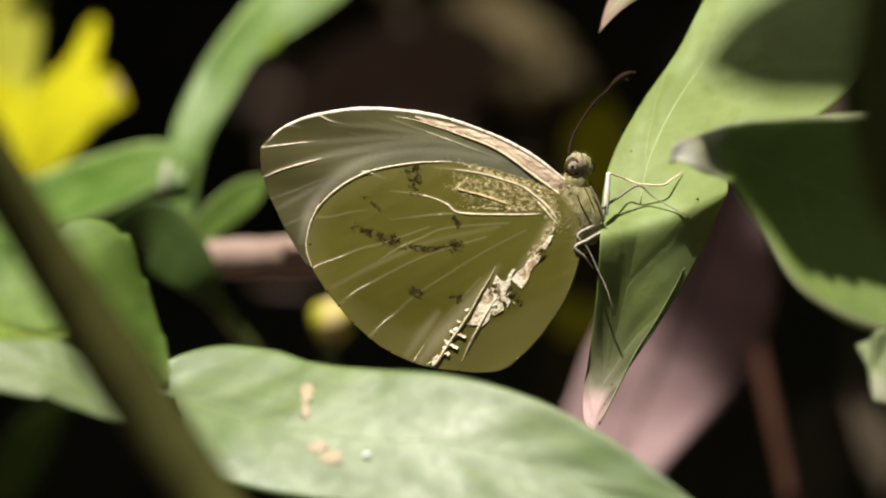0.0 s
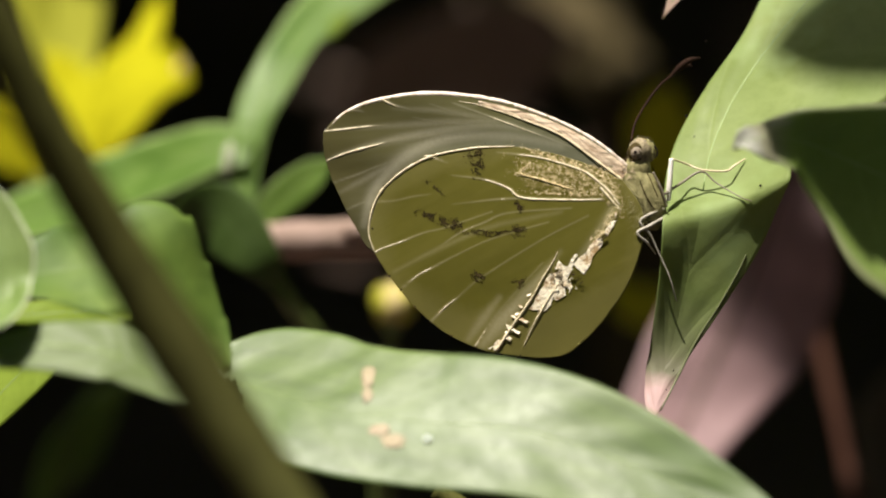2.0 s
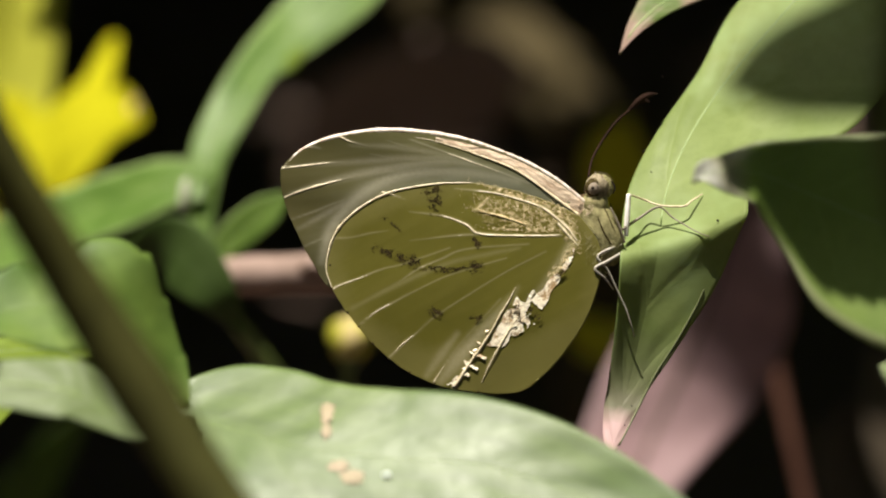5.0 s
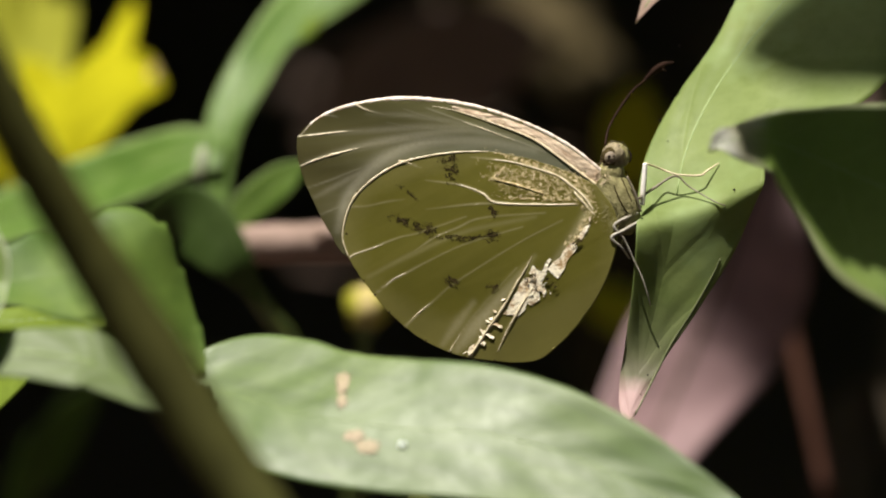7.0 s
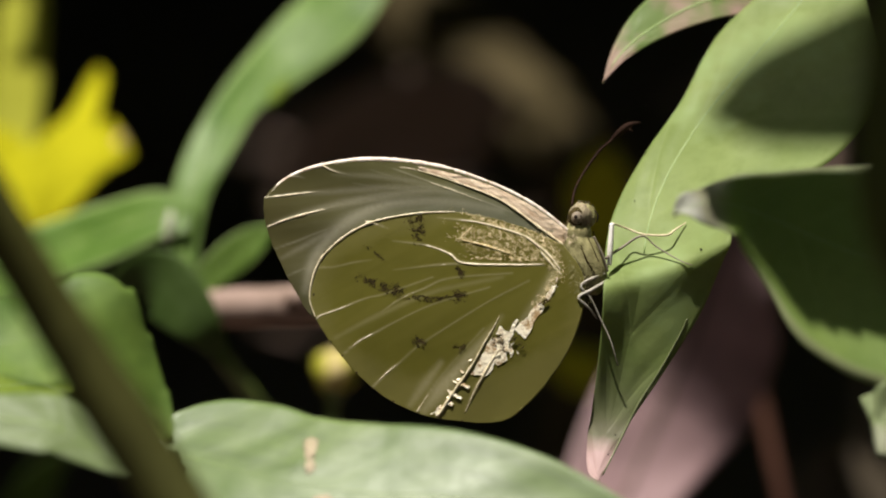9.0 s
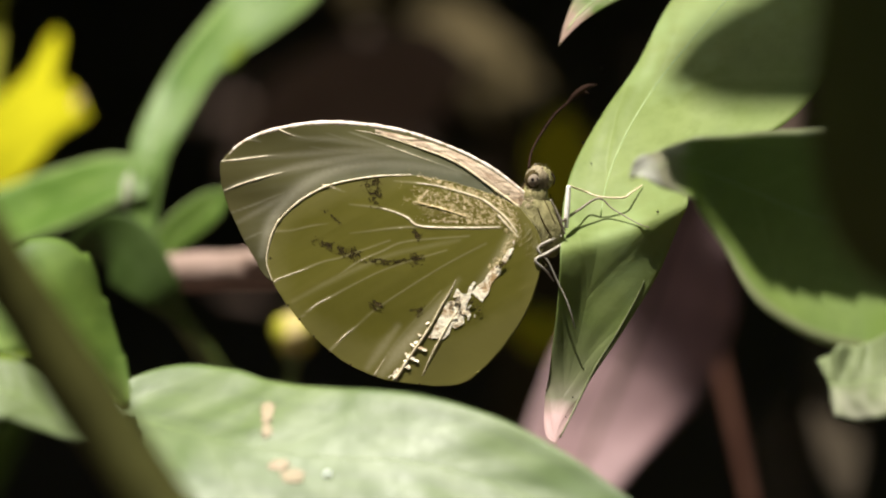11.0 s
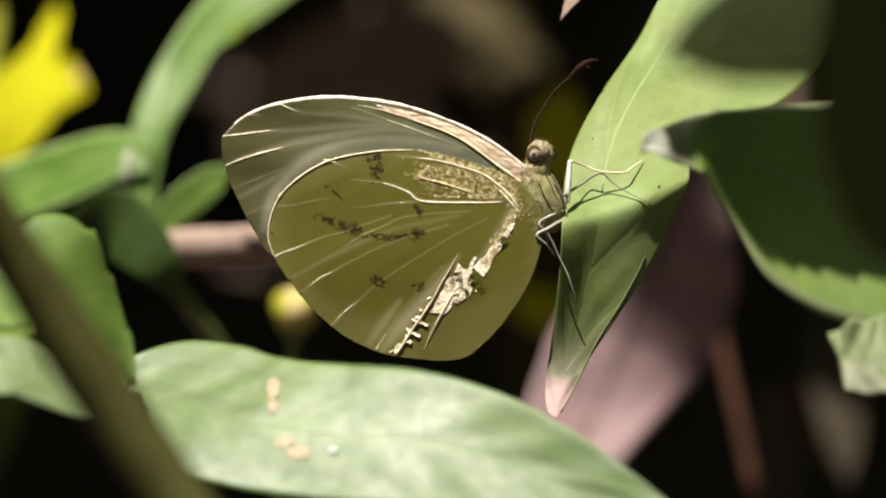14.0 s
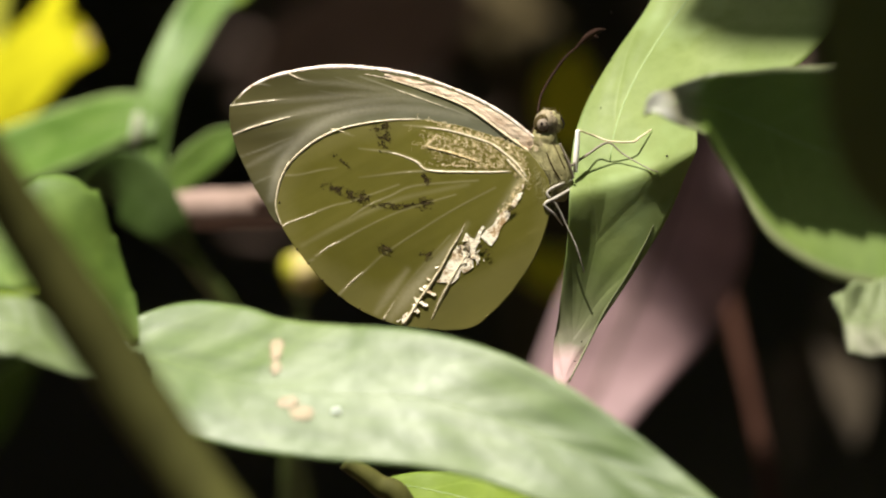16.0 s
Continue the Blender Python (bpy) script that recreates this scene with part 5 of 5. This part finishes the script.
# ---- an unseen bush added overhead to shade the ground ----
def build_shade_bush():
    bush = thing("bush", Vector((60, 500, -380)), "unseen leafy bush added to shade the ground behind", "bush")
    trunk = [(200, -330, 0.0, 9), (170, -120, 10.0, 7), (140, 60, 30.0, 6), (110, 130, 60.0, 5)]
    part("trunk", tube_at([(x, z, d, r) for x, z, d, r in trunk], 24, 12), BARK, bush)
    for x, d in ((-260, 420), (-80, 760), (60, 980), (260, 700), (360, 380), (40, 500), (-340, 640)):
        part("limb", tube_at([(125, 100, 50, 4.5), (125 + 0.3 * (x - 125), 135, 50 + 0.3 * (d - 50), 3.5), (125 + 0.7 * (x - 125), 150, 50 + 0.7 * (d - 50), 2.2), (x, 165, d, 0.8)], 24, 8), BARK, bush)
    rng, bm = random.Random(3), bmesh.new()

    def strew(count, xs, ds, zs, length, outline=False):
        for _ in range(count):
            c = Vector((rng.uniform(*xs), rng.uniform(*ds), rng.uniform(*zs)))
            far = math.hypot((c.x - 20) / 450, (c.y - 590) / 500)
            if far > 1 + 0.25 * noise.noise(Vector((2 * math.atan2(c.y - 590, c.x - 20), 3, 1))) * min(1, max(0, (c.y - 250) / 200)) and outline:
                continue
            c.z += 70 * max(0.0, 1 - far * far) * rng.random() + 22 * noise.noise(c * 0.012)
            m = Euler((rng.gauss(0.4, 0.35), rng.gauss(0, 0.35), rng.uniform(0, 6.3))).to_matrix()
            n = length * rng.uniform(0.7, 1.3)
            # leaves left out of the crown so that some sun reaches the grey branch
            bx, by = c.x + 0.217 * (c.z - 28), c.y + 0.348 * (c.z - 28)
            if abs(bx - (314 - by) / 2.03) < 13 and 280 < by < 345 and noise.noise(c * 0.9) > -0.2:
                continue
            ring = []
            for u, w in ((0, 0.02), (0.2, 0.22), (0.45, 0.3), (0.75, 0.2), (1, 0.01)):
                ring.append([bm.verts.new(c + m @ Vector((s * w * n, (u - 0.5) * n, 0.12 * n * abs(s) - 0.25 * n * (u - 0.5) ** 2))) for s in (-1, 0, 1)])
            grid_faces(bm, ring)

    strew(15500, (-480, 520), (100, 1180), (95, 190), 25, True)
    strew(1700, (-480, -58), (110, 1100), (95, 190), 52, True)
    # extra leaves added to keep sun flecks off the ground and sky off the right
    strew(420, (-40, 90), (300, 430), (100, 185), 30)
    strew(240, (34, 150), (-160, 120), (64, 140), 26)
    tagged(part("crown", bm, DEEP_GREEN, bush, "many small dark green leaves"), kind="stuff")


build_shade_bush()


# ---- unseen undergrowth added around and behind the camera to cut the sky light ----
def build_thicket():
    thicket = thing("thicket", VIEW.inverted() @ Vector((0, -1.0, 0)) * 1000, "unseen dense undergrowth added to cut the sky light", "bush")
    back, rng = VIEW.inverted(), random.Random(8)

    def place(angle, r, z):
        return back @ Vector((r * math.cos(angle), 0.1 + r * math.sin(angle), z)) * 1000

    for k in range(18):
        a = 2 * math.pi * k / 18 + rng.uniform(-0.1, 0.1)
        pts = [place(a + 0.1 * math.sin(i * 1.7 + k), 1.0 + 0.04 * math.sin(2 * i + k), 0.16 * i) for i in range(8)]
        part("shoot", tube_at([(p.x, p.z, p.y, 5.0 - 0.5 * i) for i, p in enumerate(pts)], 24, 8), BARK, thicket)
    bm = bmesh.new()
    for _ in range(5200):
        a, z = rng.uniform(0, 2 * math.pi), rng.uniform(0.0, 1.12)
        c = place(a, 1.0 + 0.16 * rng.gauss(0, 0.6), z + 0.05 * rng.random())
        m = Euler((rng.gauss(0.5, 0.5), rng.gauss(0, 0.5), rng.uniform(0, 6.3))).to_matrix()
        n = 85 * rng.uniform(0.7, 1.3)
        rows = []
        for u, w in ((0, 0.02), (0.2, 0.24), (0.45, 0.32), (0.75, 0.2), (1, 0.01)):
            rows.append([bm.verts.new(c + m @ Vector((s * w * n, 0.12 * n * abs(s) - 0.25 * n * (u - 0.5) ** 2, (u - 0.5) * n))) for s in (-1, 0, 1)])
        grid_faces(bm, rows)
    # leaves added above keep off more of the sky; a gap lets the sun through
    for _ in range(2600):
        a, r = rng.uniform(0, 2 * math.pi), rng.uniform(0.46, 1.05)
        c = back @ Vector((-0.2 + r * math.cos(a), 0.2 + r * math.sin(a), 1.15 + 0.1 * (1 - r) + 0.06 * rng.gauss(0, 1))) * 1000
        m = Euler((rng.gauss(0.4, 0.35), rng.gauss(0, 0.35), rng.uniform(0, 6.3))).to_matrix()
        n = 80 * rng.uniform(0.7, 1.3)
        rows = []
        for u, w in ((0, 0.02), (0.2, 0.24), (0.45, 0.32), (0.75, 0.2), (1, 0.01)):
            rows.append([bm.verts.new(c + m @ Vector((s * w * n, (u - 0.5) * n, 0.12 * n * abs(s) - 0.25 * n * (u - 0.5) ** 2))) for s in (-1, 0, 1)])
        grid_faces(bm, rows)
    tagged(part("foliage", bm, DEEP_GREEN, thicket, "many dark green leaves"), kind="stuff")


build_thicket()


# ---- an unseen twig added overhead; its leaves throw soft shade on the perch and its neighbours ----
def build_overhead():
    twig = thing("overhead_twig", Vector((-60, 90, 150)), "unseen leafy twig added overhead to cast shade", "twig")
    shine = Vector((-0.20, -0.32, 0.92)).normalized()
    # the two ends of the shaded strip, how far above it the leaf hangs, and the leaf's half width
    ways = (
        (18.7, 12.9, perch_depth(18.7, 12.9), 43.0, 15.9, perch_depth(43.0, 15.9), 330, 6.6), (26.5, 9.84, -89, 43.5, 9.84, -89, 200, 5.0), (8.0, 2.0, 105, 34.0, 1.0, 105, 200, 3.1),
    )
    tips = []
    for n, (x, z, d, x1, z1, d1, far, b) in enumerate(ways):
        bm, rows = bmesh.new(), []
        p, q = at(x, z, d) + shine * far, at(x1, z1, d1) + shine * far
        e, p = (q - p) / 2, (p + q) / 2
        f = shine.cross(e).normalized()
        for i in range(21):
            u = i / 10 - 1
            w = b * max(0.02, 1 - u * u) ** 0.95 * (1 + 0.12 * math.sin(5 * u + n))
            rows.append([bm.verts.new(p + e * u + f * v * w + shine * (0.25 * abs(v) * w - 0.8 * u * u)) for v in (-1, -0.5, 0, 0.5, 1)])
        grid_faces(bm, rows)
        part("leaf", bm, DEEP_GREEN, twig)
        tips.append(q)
    # a leaf added right above the shaded one, of the same bend but narrower, so that the margin below stays in the sun
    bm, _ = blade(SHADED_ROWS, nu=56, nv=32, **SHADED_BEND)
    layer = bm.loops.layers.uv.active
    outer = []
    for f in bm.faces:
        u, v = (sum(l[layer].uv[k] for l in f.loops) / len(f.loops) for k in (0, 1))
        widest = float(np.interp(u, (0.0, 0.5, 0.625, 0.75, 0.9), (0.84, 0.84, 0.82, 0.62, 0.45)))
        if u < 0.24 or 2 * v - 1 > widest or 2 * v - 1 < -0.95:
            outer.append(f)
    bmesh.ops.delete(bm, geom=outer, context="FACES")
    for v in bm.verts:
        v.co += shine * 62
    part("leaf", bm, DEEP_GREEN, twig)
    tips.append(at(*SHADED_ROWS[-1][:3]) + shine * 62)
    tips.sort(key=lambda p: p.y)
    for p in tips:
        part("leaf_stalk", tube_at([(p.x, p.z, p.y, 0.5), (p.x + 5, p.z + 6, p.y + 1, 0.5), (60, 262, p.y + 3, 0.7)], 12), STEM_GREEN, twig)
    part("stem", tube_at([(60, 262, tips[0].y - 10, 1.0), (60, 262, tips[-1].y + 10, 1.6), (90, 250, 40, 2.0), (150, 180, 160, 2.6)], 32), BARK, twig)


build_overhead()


def motions():
    """A light breeze: the perch and the butterfly on it sway a little, the nearer leaves by themselves."""
    sway = [
    (0, -0.000, 0.000),
    (1, -0.000, -0.041),
    (2, 0.041, -0.082),
    (2.5, 0.041, -0.204),
    (3, 0.061, -0.163),
    (3.5, 0.082, -0.286),
    (4, 0.041, -0.286),
    (4.5, 0.122, -0.245),
    (7, 0.122, -0.245),
    (7.5, -0.000, -0.204),
    (8, -0.000, -0.082),
    (8.5, 0.082, -0.163),
    (9, 0.041, -0.041),
    (9.5, -0.000, -0.082),
    (12, -0.122, -0.041),
    (12.5, -0.122, 0.082),
    (13, -0.122, -0.082),
    (13.5, -0.122, 0.041),
    (14, -0.041, 0.000),
    (14.5, -0.000, -0.163),
    (15, -0.122, -0.490),
    (15.5, -0.163, -0.490),
    (16, -0.122, -0.531),
    ]
    near = [
    (0, 0.000, -0.000),
    (1, 0.000, -0.082),
    (2, 0.041, -0.041),
    (3, 0.020, -0.122),
    (4, 0.082, -0.204),
    (4.5, 0.163, -0.163),
    (7, 0.122, -0.245),
    (7.5, 0.000, -0.327),
    (8, -0.041, -0.286),
    (8.5, 0.082, -0.449),
    (9, 0.082, -0.327),
    (9.5, 0.082, -0.408),
    (12, -0.204, -0.408),
    (12.5, -0.163, -0.490),
    (13, -0.122, -0.204),
    (13.5, 0.000, -0.327),
    (14, 0.245, -0.449),
    (14.5, 0.000, -0.286),
    (15, -0.041, -0.327),
    (15.5, -0.041, -0.204),
    (16, -0.122, -0.367),
    ]
    shaded = [
    (0, 0.000, 0.000),
    (0.5, -0.100, 0.080),
    (1, -0.100, -0.040),
    (2, 0.040, -0.140),
    (3, 0.060, -0.200),
    (4, 0.200, -0.220),
    (4.5, 0.260, -0.160),
    (7, 0.290, -0.100),
    (7.5, -0.040, -0.280),
    (8, -0.080, -0.240),
    (8.5, 0.040, -0.300),
    (9, 0.040, -0.200),
    (9.5, 0.000, -0.260),
    (12, -0.080, -0.280),
    (12.5, 0.060, -0.460),
    (13, -0.140, -0.200),
    (13.5, 0.240, -0.210),
    (14, 0.600, -0.160),
    (14.5, 0.080, -0.250),
    (15, 0.300, -0.180),
    (15.5, 0.650, -0.100),
    (16, 0.240, -0.160),
    ]
    nodding = [
    (0, 0.000, 0.000),
    (0.5, -0.080, 0.480),
    (1, -0.120, -0.100),
    (1.5, 0.020, -0.100),
    (2, 0.040, 0.420),
    (2.5, -0.100, -0.250),
    (3, 0.000, 0.120),
    (3.5, -0.080, 0.020),
    (4, 0.040, 0.400),
    (4.5, -0.180, -0.080),
    (7, 0.140, 0.140),
    (7.5, -0.080, -0.100),
    (8, 0.020, 0.220),
    (8.5, 0.040, 0.020),
    (9, 0.040, -0.180),
    (9.5, -0.060, 0.080),
    (12, 0.020, 0.080),
    (12.5, -0.120, 0.020),
    (13, -0.140, -0.220),
    (13.5, 0.100, -0.100),
    (14, 0.020, 0.080),
    (14.5, 0.000, 0.040),
    (15, 0.060, -0.120),
    (15.5, 0.080, 0.120),
    (16, -0.060, 0.020),
    ]
    for things, rows in ((SHADED_THINGS, shaded), (FLOWERS, nodding)):
        for ob in things:
            o = ORIGIN[ob] / 1000
            walk(ob, [(t, VIEW @ Matrix.Translation(o + Vector((x, 0, z)) / 1000)) for t, x, z in rows])
    for ob in (PERCH, BUTTERFLY):
        o = ORIGIN[ob] / 1000
        walk(ob, [(t, VIEW @ Matrix.Translation(o + Vector((x, 0, z)) / 1000)) for t, x, z in sway])
    for ob in NEAR_THINGS:
        o = ORIGIN[ob] / 1000
        walk(ob, [(t, VIEW @ Matrix.Translation(o + Vector((x, 0, z)) / 1000)) for t, x, z in near])


motions()
